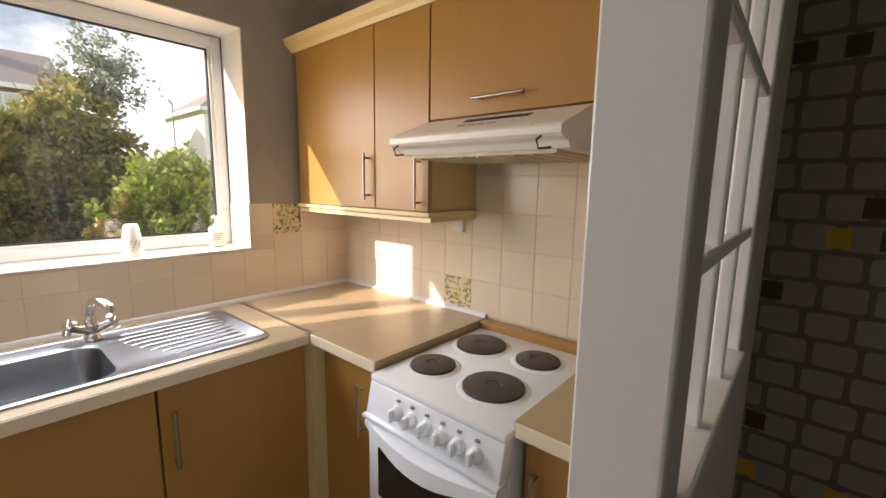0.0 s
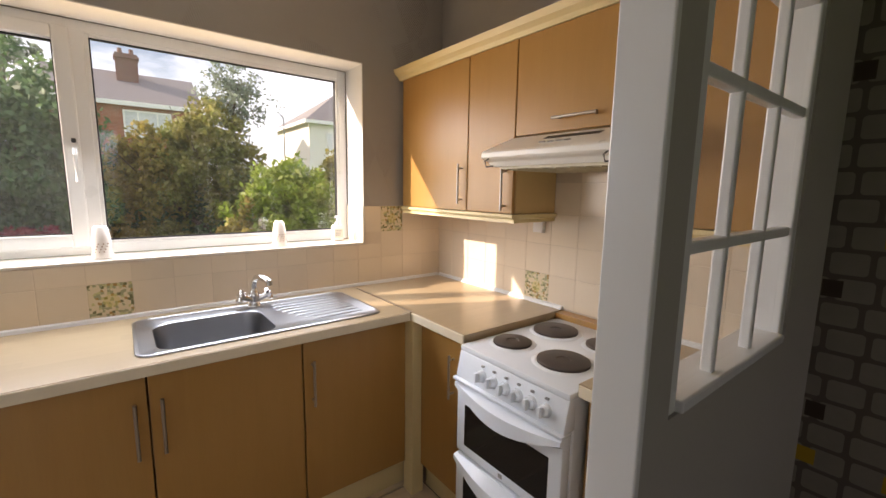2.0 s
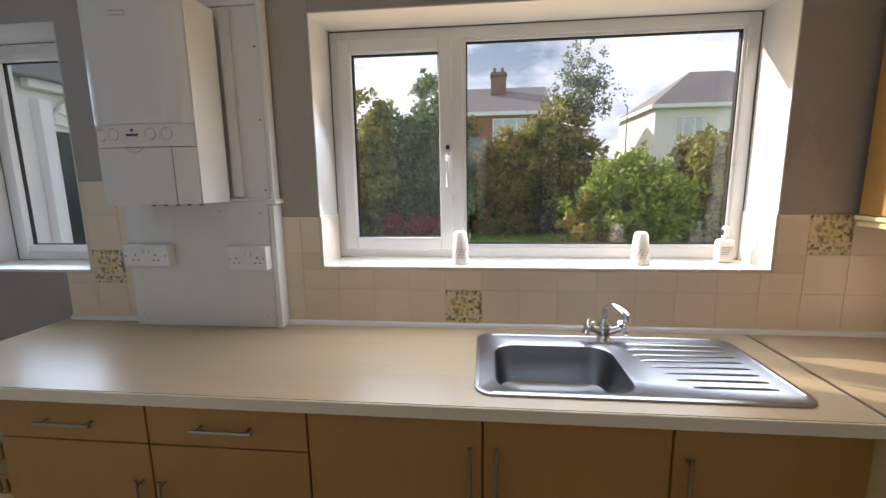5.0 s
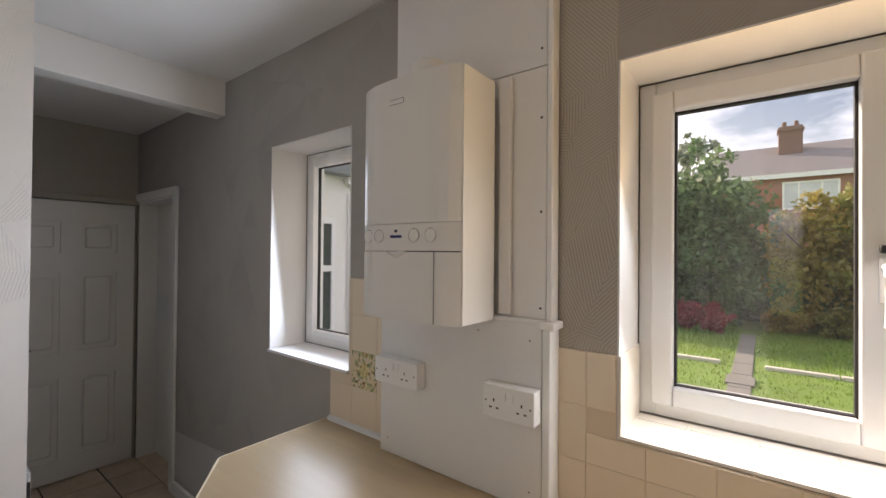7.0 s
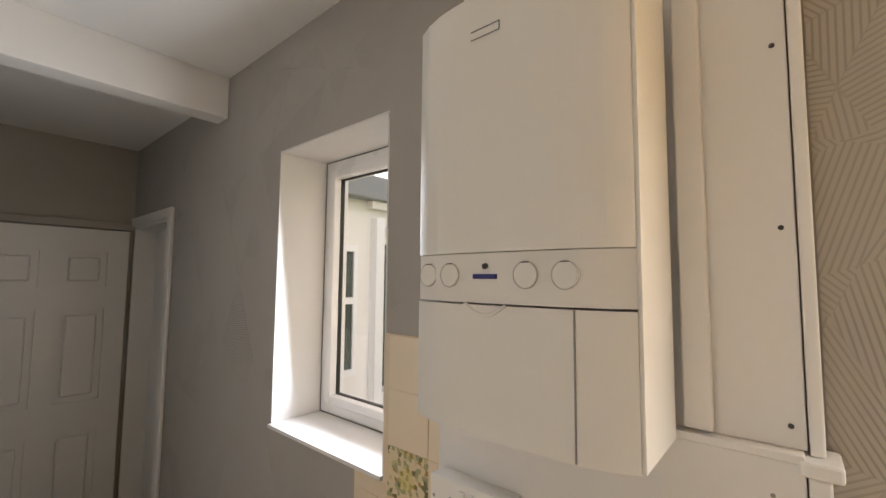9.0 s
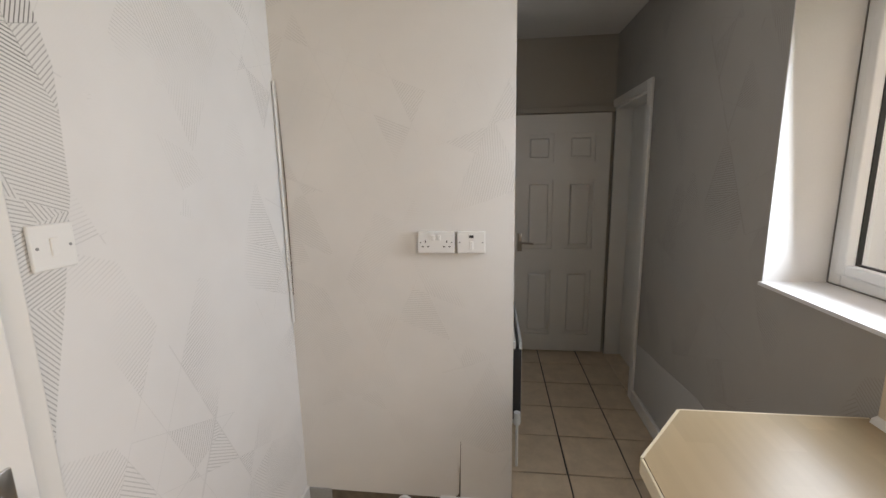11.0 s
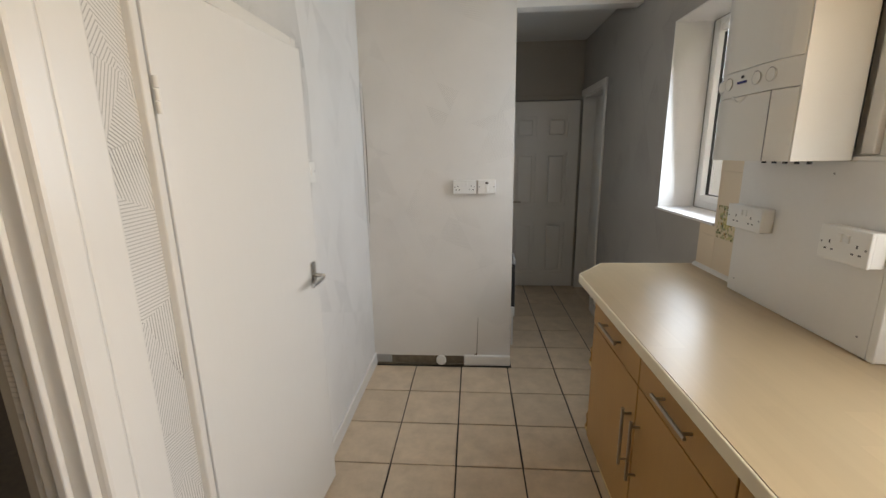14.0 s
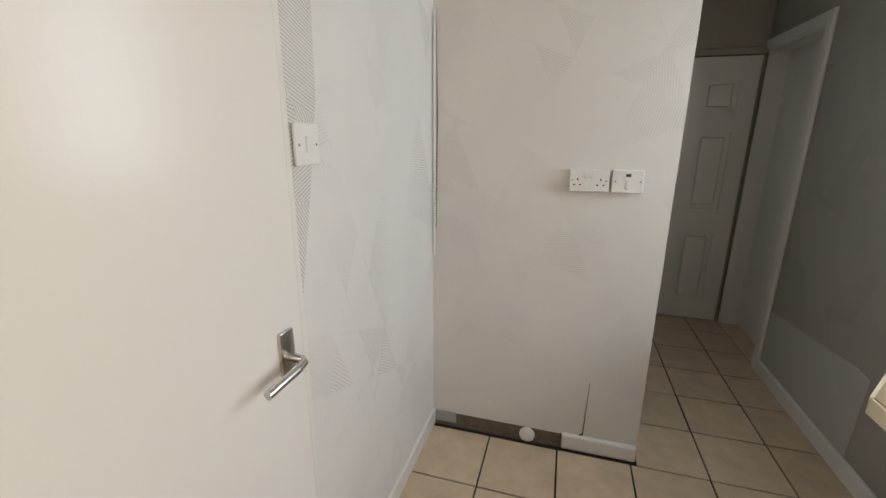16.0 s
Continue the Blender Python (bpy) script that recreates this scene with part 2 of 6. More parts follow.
def ceramic(name, rgb, rough, vary=0.05, cloud=None, cloud_rgb=(0.5, 0.4, 0.3)):
    """Glazed tile: each piece a little different, faint mottling."""
    m, nt, b = nodes_of(name, rgb, rough)
    info = add(nt, "ShaderNodeObjectInfo").outputs["Random"]
    n1 = add(nt, "ShaderNodeTexNoise", [("Vector", where(nt))], Scale=cloud or 9.0, Detail=6.0, Roughness=0.65)
    c = blend(nt, info, tuple(v * (1 - vary) for v in rgb), tuple(min(1, v * (1 + vary)) for v in rgb))
    f = calc(nt, "MULTIPLY", n1.outputs["Fac"], 0.75 if cloud else 0.18)
    nt.links.new(blend(nt, f, c, cloud_rgb), b.inputs["Base Color"])
    nt.links.new(calc(nt, "ADD", calc(nt, "MULTIPLY", n1.outputs["Fac"], 0.2), rough - 0.1), b.inputs["Roughness"])
    n2 = add(nt, "ShaderNodeTexNoise", [("Vector", where(nt))], Scale=14.0, Detail=2.0)
    bump = add(nt, "ShaderNodeBump", [("Height", n2.outputs["Fac"])], Strength=0.12, Distance=0.004)
    nt.links.new(bump.outputs["Normal"], b.inputs["Normal"])
    return m


def deco_ceramic(name, axis):
    """Cream tile with a printed mosaic of olive and brown chips round a yellow middle."""
    m, nt, b = nodes_of(name, (0.7, 0.6, 0.4), 0.2)
    pos = where(nt, (1, 1, 1), True)
    vor = add(nt, "ShaderNodeTexVoronoi", [("Vector", pos)], distance="CHEBYCHEV", Scale=95.0, Randomness=0.75)
    rnd = add(nt, "ShaderNodeSeparateColor", [("Color", vor.outputs["Color"])])
    ramp = add(nt, "ShaderNodeValToRGB", [("Fac", rnd.outputs[0])])
    e = ramp.color_ramp.elements
    ramp.color_ramp.interpolation = "CONSTANT"
    e[0].color, e[1].color, e[1].position = (0.72, 0.6, 0.4, 1), (0.36, 0.35, 0.2, 1), 0.5
    for p, c in ((0.68, (0.17, 0.165, 0.075, 1)), (0.8, (0.55, 0.5, 0.25, 1)), (0.92, (0.4, 0.24, 0.08, 1))):
        el = ramp.color_ramp.elements.new(p)
        el.color = c
    dist = add(nt, "ShaderNodeVectorMath", [(0, pos)], operation="LENGTH").outputs["Value"]
    mid = calc(nt, "LESS_THAN", dist, 0.028)
    c = blend(nt, calc(nt, "MULTIPLY", mid, 0.35), ramp.outputs["Color"], (0.62, 0.5, 0.08))
    c = blend(nt, calc(nt, "GREATER_THAN", vor.outputs["Distance"], 0.62), c, (0.7, 0.6, 0.42))
    nt.links.new(c, b.inputs["Base Color"])
    return m


def clear_glass(name, rgb=(1, 1, 1), gloss=0.045, haze=0.013):
    """Thin pane: mostly clear, a little mirror, with smears that also paint in a pale haze."""
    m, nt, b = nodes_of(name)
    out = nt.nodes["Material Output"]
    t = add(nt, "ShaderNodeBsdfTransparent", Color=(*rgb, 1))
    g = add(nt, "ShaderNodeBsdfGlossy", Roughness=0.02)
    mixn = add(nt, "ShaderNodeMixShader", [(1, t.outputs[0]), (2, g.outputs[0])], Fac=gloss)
    smear_noise = add(nt, "ShaderNodeTexNoise", [("Vector", where(nt, (2, 2, 0.8)))], Scale=2.2, Detail=4.0)
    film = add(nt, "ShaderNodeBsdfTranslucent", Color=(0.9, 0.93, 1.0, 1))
    smear = add(nt, "ShaderNodeMixShader", [(0, calc(nt, "MULTIPLY", smear_noise.outputs["Fac"], haze)), (1, mixn.outputs[0]), (2, film.outputs[0])])
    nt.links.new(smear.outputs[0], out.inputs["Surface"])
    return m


def leafy(name, rgb, other):
    m, nt, b = nodes_of(name, rgb, 0.55)
    g = add(nt, "ShaderNodeNewGeometry")
    n1 = add(nt, "ShaderNodeTexNoise", [("Vector", g.outputs["Position"])], Scale=1.6, Detail=3.0)
    c = blend(nt, g.outputs["Random Per Island"], tuple(v * 0.6 for v in rgb), tuple(v * 1.35 for v in rgb))
    f = calc(nt, "MULTIPLY", calc(nt, "SUBTRACT", n1.outputs["Fac"], 0.4), 2.5)
    c = blend(nt, calc(nt, "MINIMUM", calc(nt, "MAXIMUM", f, 0.0), 1.0), c, other)
    nt.links.new(c, b.inputs["Base Color"])
    t = add(nt, "ShaderNodeBsdfTranslucent", [("Color", c)])
    mixn = add(nt, "ShaderNodeMixShader", [(1, b.outputs[0]), (2, t.outputs[0])], Fac=0.42)
    nt.links.new(mixn.outputs[0], nt.nodes["Material Output"].inputs["Surface"])
    return m


def brickwork(name, rgb):
    m, nt, b = nodes_of(name, rgb, 0.85)
    pos = add(nt, "ShaderNodeNewGeometry").outputs["Position"]
    xyz = add(nt, "ShaderNodeSeparateXYZ", [("Vector", pos)])
    uv = add(nt, "ShaderNodeCombineXYZ", [("X", calc(nt, "ADD", xyz.outputs["X"], xyz.outputs["Y"])), ("Y", xyz.outputs["Z"])]).outputs[0]
    br = add(nt, "ShaderNodeTexBrick", [("Vector", uv)], Scale=1.0)
    br.inputs["Brick Width"].default_value, br.inputs["Row Height"].default_value, br.inputs["Mortar Size"].default_value = 0.225, 0.075, 0.008
    br.inputs["Color1"].default_value, br.inputs["Color2"].default_value = (*rgb, 1), (*(c * 0.7 for c in rgb), 1)
    br.inputs["Mortar"].default_value = (0.4, 0.34, 0.28, 1)
    nt.links.new(br.outputs["Color"], b.inputs["Base Color"])
    return m


M = {}
M["grey_paper"] = wallpaper("grey_painted_paper", "x", (0.375, 0.35, 0.32), (0.17, 0.155, 0.14), 0.45, 0.5, 0.0095, 0.02, 0.22)
M["grey_paper_y"] = wallpaper("grey_painted_paper_end", "y", (0.335, 0.31, 0.28), (0.22, 0.2, 0.18), 0.3, 0.4, 0.0095, 0.02, 0.2)
M["white_paper_y"] = wallpaper("white_painted_paper", "y", (0.74, 0.72, 0.69), (0.36, 0.34, 0.31), 0.2, 0.55, 0.0095, 0.03, 0.30, 0.2, 0.4)
M["white_paper_x"] = wallpaper("white_painted_paper_side", "x", (0.76, 0.755, 0.745), (0.25, 0.25, 0.24), 0.34, 0.5, 0.0095, 0.02, 0.24, 0.2)
M["ruled_paper"] = wallpaper("ruled_paper", "x", (0.72, 0.715, 0.70), (0.16, 0.16, 0.155), 0.95, 0.3, 0.0076, 0.5, 0.8, 0.25, 0.3)
M["ruled_grey"] = wallpaper("ruled_grey_paper", "x", (0.45, 0.415, 0.365), (0.2, 0.18, 0.155), 0.5, 0.5, 0.0084, 0.7, 0.6, 0.2, 0.36)
M["bare_patch"] = surface("bare_grey_paper", (0.5, 0.49, 0.475), 0.75, vary=0.06, size=3, fine=120, relief=0.1)
M["cream_plastic"] = surface("cream_plastic", (0.78, 0.70, 0.63), 0.35, vary=0.03, size=8, fine=80, relief=0.02)
M["stone_paper"] = stone_paper("stone_printed_paper")
M["white_paint"] = surface("white_gloss_paint", (0.8, 0.795, 0.775), 0.23, vary=0.015, size=1.5, fine=42, relief=0.22, stretch=(1, 1, 0.35), rough_vary=0.02)
M["white_paint"].node_tree.nodes["Principled BSDF"].inputs["Specular IOR Level"].default_value = 0.3
M["cream_paint"] = surface("cream_gloss_paint", (0.78, 0.765, 0.73), 0.3, vary=0.02, size=2, fine=60, relief=0.06, rough_vary=0.03)
M["reveal_paint"] = surface("white_reveal_paint", (0.72, 0.715, 0.70), 0.55, vary=0.03, size=5, fine=120, relief=0.15)
M["ceiling_paint"] = surface("white_ceiling_paint", (0.74, 0.73, 0.71), 0.8, vary=0.03, size=2, fine=150, relief=0.15)
M["dim_paint"] = surface("taupe_paint", (0.42, 0.385, 0.335), 0.7, vary=0.06, size=2.5, fine=120, relief=0.1)
M["plaster"] = surface("bare_plaster", (0.15, 0.12, 0.085), 0.9, vary=0.5, size=22, fine=120, relief=0.5)
M["mortar"] = surface("grey_mortar", (0.34, 0.34, 0.33), 0.9, vary=0.2, size=14, fine=120, relief=0.4)
M["upvc"] = surface("white_window_plastic", (0.82, 0.82, 0.81), 0.3, vary=0.02, size=3, fine=60, relief=0.02)
M["plastic"] = surface("white_plastic", (0.8, 0.8, 0.78), 0.35, vary=0.02, size=8, fine=80, relief=0.02)
M["boiler_white"] = surface("white_coated_steel", (0.72, 0.71, 0.67), 0.32, vary=0.02, size=4, fine=160, relief=0.03)
M["board"] = surface("white_melamine_board", (0.76, 0.755, 0.74), 0.35, vary=0.03, size=4, fine=50, relief=0.04)
M["beech"] = wood("beech_door", (0.45, 0.24, 0.068), (0.34, 0.165, 0.042), "z", 0.36)
M["beech_light"] = wood("pale_beech_panel", (0.60, 0.42, 0.19), (0.5, 0.33, 0.14), "z", 0.4)
M["beech_moulding"] = wood("pale_beech_moulding", (0.74, 0.60, 0.32), (0.66, 0.50, 0.24), "x", 0.4)
M["worktop"] = staves("cream_beech_laminate", (0.44, 0.33, 0.205), 0.3)
M["worktop_edge"] = surface("cream_laminate_edge", (0.76, 0.66, 0.49), 0.4, vary=0.04, size=9, fine=120, relief=0.03)
M["tile"] = ceramic("cream_glazed_tile", (0.78, 0.655, 0.505), 0.2, 0.035, None, (0.70, 0.56, 0.41))
M["sill_tile"] = ceramic("ivory_glazed_tile", (0.80, 0.73, 0.63), 0.2, 0.03, None, (0.74, 0.64, 0.5))
M["deco"] = deco_ceramic("mosaic_print_tile", "x")
M["pale_grout"] = surface("pale_tile_grout", (0.68, 0.555, 0.42), 0.85, vary=0.06, size=10, fine=200, relief=0.2)
M["patio"] = surface("grey_concrete", (0.38, 0.375, 0.36), 0.9, vary=0.15, size=2, fine=60, relief=0.3)
M["grout"] = surface("tile_grout", (0.62, 0.505, 0.385), 0.85, vary=0.1, size=10, fine=200, relief=0.3)
M["floor_tile"] = ceramic("beige_stone_tile", (0.82, 0.66, 0.49), 0.32, 0.07, 9.0, (0.29, 0.21, 0.14))
M["floor_grout"] = surface("dark_grout", (0.04, 0.03, 0.022), 0.9, vary=0.3, size=12, fine=200, relief=0.3)
M["steel"] = surface("brushed_steel", (0.36, 0.365, 0.38), 0.3, 1.0, vary=0.03, size=4, fine=60, relief=0.012, stretch=(8, 1, 8), rough_vary=0.02)
M["chrome"] = surface("chrome", (0.8, 0.8, 0.8), 0.08, 1.0, vary=0.01, size=8, fine=60, relief=0.0, rough_vary=0.03)
M["handle"] = surface("satin_nickel", (0.40, 0.355, 0.31), 0.3, 1.0, vary=0.04, size=8, fine=200, relief=0.03)
M["satin"] = surface("satin_aluminium", (0.62, 0.6, 0.57), 0.26, 1.0, vary=0.03, size=8, fine=200, relief=0.02)
M["enamel"] = surface("white_enamel", (0.83, 0.885, 0.95), 0.14, vary=0.015, size=5, fine=80, relief=0.015, coat=0.4)
M["hood_white"] = surface("white_hood_steel", (0.80, 0.78, 0.73), 0.3, vary=0.02, size=5, fine=90, relief=0.02)
M["filter"] = surface("cream_filter_mesh", (0.62, 0.56, 0.42), 0.6, vary=0.15, size=30, fine=300, relief=0.4)
M["black_glass"] = surface("black_oven_glass", (0.012, 0.012, 0.013), 0.07, vary=0.1, size=5, fine=60, relief=0.0, rough_vary=0.03)
M["iron"] = surface("hotplate_iron", (0.075, 0.058, 0.05), 0.55, vary=0.25, size=25, fine=150, relief=0.25)
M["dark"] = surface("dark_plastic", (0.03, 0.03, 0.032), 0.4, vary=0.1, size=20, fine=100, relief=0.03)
M["blue_screen"] = surface("blue_display", (0.02, 0.02, 0.16), 0.2, vary=0.05, size=20, fine=100, relief=0.0)
M["grey_mark"] = surface("grey_marking", (0.25, 0.25, 0.25), 0.5, vary=0.05, size=20, fine=100, relief=0.0)
M["brown_print"] = surface("brown_print", (0.35, 0.2, 0.1), 0.5, vary=0.1, size=60, fine=300, relief=0.0)
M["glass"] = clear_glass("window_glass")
M["rubber"] = surface("black_gasket", (0.02, 0.02, 0.02), 0.6, vary=0.05, size=20, fine=100, relief=0.0)
M["rad"] = surface("radiator_enamel", (0.6, 0.6, 0.58), 0.35, vary=0.03, size=5, fine=80, relief=0.02)
M["carpet"] = surface("brown_carpet", (0.16, 0.12, 0.09), 0.95, vary=0.25, size=30, fine=400, relief=0.6)
M["grass"] = surface("lawn_grass", (0.15, 0.25, 0.045), 0.8, vary=0.45, size=2.2, fine=60, relief=0.8)
M["blade"] = leafy("grass_blades", (0.19, 0.31, 0.055), (0.25, 0.35, 0.08))
M["flag"] = surface("concrete_paving", (0.2, 0.19, 0.17), 0.85, vary=0.18, size=4, fine=90, relief=0.4)
M["kerb"] = surface("pale_edging_stone", (0.62, 0.58, 0.5), 0.8, vary=0.12, size=6, fine=90, relief=0.4)
M["bark"] = surface("bark", (0.13, 0.095, 0.07), 0.9, vary=0.3, size=12, fine=80, relief=0.8, stretch=(1, 1, 0.2))
M["leaf_dark"] = leafy("dark_green_leaves", (0.11, 0.20, 0.09), (0.17, 0.26, 0.10))
M["leaf_olive"] = leafy("olive_leaves", (0.25, 0.28, 0.08), (0.38, 0.31, 0.10))
M["leaf_bright"] = leafy("bright_green_leaves", (0.27, 0.37, 0.06), (0.38, 0.42, 0.11))
M["leaf_airy"] = leafy("grey_green_leaves", (0.26, 0.32, 0.25), (0.32, 0.37, 0.26))
M["leaf_gold"] = leafy("yellow_green_leaves", (0.40, 0.34, 0.09), (0.42, 0.27, 0.10))
M["leaf_red"] = leafy("red_leaves", (0.34, 0.07, 0.07), (0.42, 0.12, 0.12))
M["brick"] = brickwork("red_brick", (0.42, 0.13, 0.075))
M["old_brick"] = brickwork("sooty_brick", (0.21, 0.085, 0.06))
M["pale_mark"] = surface("pale_grey_marking", (0.42, 0.41, 0.39), 0.5, vary=0.05, size=20, fine=100, relief=0.0)
M["curtain"] = surface("white_net_behind_glass", (0.6, 0.63, 0.66), 0.12, vary=0.2, size=1.5, fine=10, relief=0.0)
M["slate"] = surface("grey_roof_tiles", (0.21, 0.195, 0.19), 0.75, vary=0.15, size=1.5, fine=30, relief=0.3)
M["render"] = surface("cream_render", (0.80, 0.78, 0.73), 0.85, vary=0.06, size=1.5, fine=60, relief=0.3)
M["gutter"] = surface("grey_fascia", (0.2, 0.22, 0.23), 0.6, vary=0.06, size=5, fine=60, relief=0.05)
M["dark_glass"] = surface("dark_green_glass", (0.03, 0.045, 0.045), 0.12, vary=0.4, size=2.0, fine=20, relief=0.0)


# ---- building blocks ----
def link(name, bm, material, smooth=False):
    me = bpy.data.meshes.new(name)
    bmesh.ops.recalc_face_normals(bm, faces=bm.faces)
    bm.to_mesh(me)
    bm.free()
    me.materials.append(M[material])
    if smooth:
        me.shade_smooth()
        me.set_sharp_from_angle(angle=radians(38))
    return me


def part(name, bm, material, parent, label="", smooth=False):
    ob = new(name, link(name, bm, material, smooth))
    if parent:
        ob.parent = parent
        ob.matrix_parent_inverse = base_of(parent).inverted()
    return tagged(ob, label)


def base_of(ob):
    m = ob.matrix_basis.copy()
    if ob.parent:
        m = base_of(ob.parent) @ ob.matrix_parent_inverse @ m
    return m


def thing(name, place, label, category, group="", kind=""):
    ob = new(name)
    ob.empty_display_size = 0.05
    ob.location = place
    ob.matrix_basis = Matrix.Translation(place)
    return tagged(ob, label, category, group, kind)


def solid(name, bm, material, label, category="", group="", kind="", smooth=False):
    return tagged(new(name, link(name, bm, material, smooth)), label, category, group, kind)


def box(bm, a, b, bevel=0.0, seg=2):
    lo, hi = [min(p, q) for p, q in zip(a, b)], [max(p, q) for p, q in zip(a, b)]
    m = Matrix.LocRotScale([(p + q) / 2 for p, q in zip(lo, hi)], None, [q - p for p, q in zip(lo, hi)])
    made = bmesh.ops.create_cube(bm, size=1, matrix=m)
    if bevel:
        edges = list({e for v in made["verts"] for e in v.link_edges})
        bmesh.ops.bevel(bm, geom=edges, offset=bevel, segments=seg, affect="EDGES", profile=0.5)
    return bm


def boxes(*pairs, bevel=0.0):
    bm = bmesh.new()
    for a, b in pairs:
        box(bm, a, b, bevel)
    return bm


def rod(bm, p, q, r, seg=14, r2=None):
    p, q = Vector(p), Vector(q)
    m = Matrix.Translation((p + q) / 2) @ (q - p).to_track_quat("Z", "Y").to_matrix().to_4x4()
    bmesh.ops.create_cone(bm, cap_ends=True, segments=seg, radius1=r, radius2=r if r2 is None else r2, depth=(q - p).length, matrix=m)
    return bm


def tube(bm, pts, r, seg=12):
    pts = [Vector(p) for p in pts]
    rings = []
    for i, p in enumerate(pts):
        d = (pts[min(i + 1, len(pts) - 1)] - pts[max(i - 1, 0)]).normalized()
        q = d.to_track_quat("Z", "Y")
        rings.append([bm.verts.new(p + q @ Vector((r * math.cos(a), r * math.sin(a), 0))) for a in (2 * math.pi * j / seg for j in range(seg))])
    for a, b in zip(rings, rings[1:]):
        for j in range(seg):
            bm.faces.new((a[j], a[(j + 1) % seg], b[(j + 1) % seg], b[j]))
    bm.faces.new(rings[0][::-1]), bm.faces.new(rings[-1])
    return bm


def turned(bm, centre, profile, seg=28, m=None):
    """A turned shape from (radius, height) pairs."""
    c = Vector(centre)
    rings = []
    for r, z in profile:
        ring = []
        for j in range(seg):
            v = Vector((r * math.cos(2 * math.pi * j / seg), r * math.sin(2 * math.pi * j / seg), z))
            ring.append(bm.verts.new(c + (m @ v if m else v)))
        rings.append(ring)
    for a, b in zip(rings, rings[1:]):
        for j in range(seg):
            bm.faces.new((a[j], a[(j + 1) % seg], b[(j + 1) % seg], b[j]))
    bm.faces.new(rings[0][::-1]), bm.faces.new(rings[-1])
    return bm


def prism(bm, outline, d, bevel=0.0):
    """A flat outline of 3D points pushed along d."""
    d = Vector(d)
    a = [bm.verts.new(Vector(p)) for p in outline]
    b = [bm.verts.new(Vector(p) + d) for p in outline]
    n = len(a)
    faces = [bm.faces.new(a), bm.faces.new(b[::-1])] + [bm.faces.new((a[i], b[i], b[(i + 1) % n], a[(i + 1) % n])) for i in range(n)]
    if bevel:
        bmesh.ops.bevel(bm, geom=list({e for f in faces for e in f.edges}), offset=bevel, segments=2, affect="EDGES", profile=0.5)
    return bm


def holed(bm, axis, a, b, u0, u1, z0, z1, holes):
    """A wall a to b thick across axis, from u0 to u1 and z0 to z1, with holes (u, u, z, z) through it."""
    us = sorted({u0, u1, *(h[0] for h in holes), *(h[1] for h in holes)})
    zs = sorted({z0, z1, *(h[2] for h in holes), *(h[3] for h in holes)})
    at = (lambda s, u, z: (s, u, z)) if axis == "x" else (lambda s, u, z: (u, s, z))
    for ua, ub in zip(us, us[1:]):
        run = None
        for za, zb in zip(zs, zs[1:]):
            mid = ((ua + ub) / 2, (za + zb) / 2)
            if any(h[0] < mid[0] < h[1] and h[2] < mid[1] < h[3] for h in holes):
                if run is not None:
                    box(bm, at(a, ua, run), at(b, ub, za))
                run = None
            elif run is None:
                run = za
        if run is not None:
            box(bm, at(a, ua, run), at(b, ub, z1))
    bmesh.ops.remove_doubles(bm, verts=bm.verts, dist=1e-5)
    return bm


def bar_handle(parent, centre, way, length, out, label=""):
    """A round bar on two posts. way: along the bar; out: away from the door."""
    c, w, o = Vector(centre), Vector(way), Vector(out)
    bm = bmesh.new()
    rod(bm, c + o * 0.028 - w * length / 2, c + o * 0.028 + w * length / 2, 0.0055, 12)
    for s in (-1, 1):
        rod(bm, c + w * s * (length / 2 - 0.02), c + w * s * (length / 2 - 0.02) + o * 0.028, 0.0045, 10)
    return part("handle", bm, "handle", parent, label or "satin nickel bar handle", True)


# ---- the kitchen's shell ----
CEIL = 2.60
WIN = (-2.275, -0.54, 1.145, 2.13)
SMALL = (-3.945, -3.33, 1.122, 2.15)
EAST = 1.812


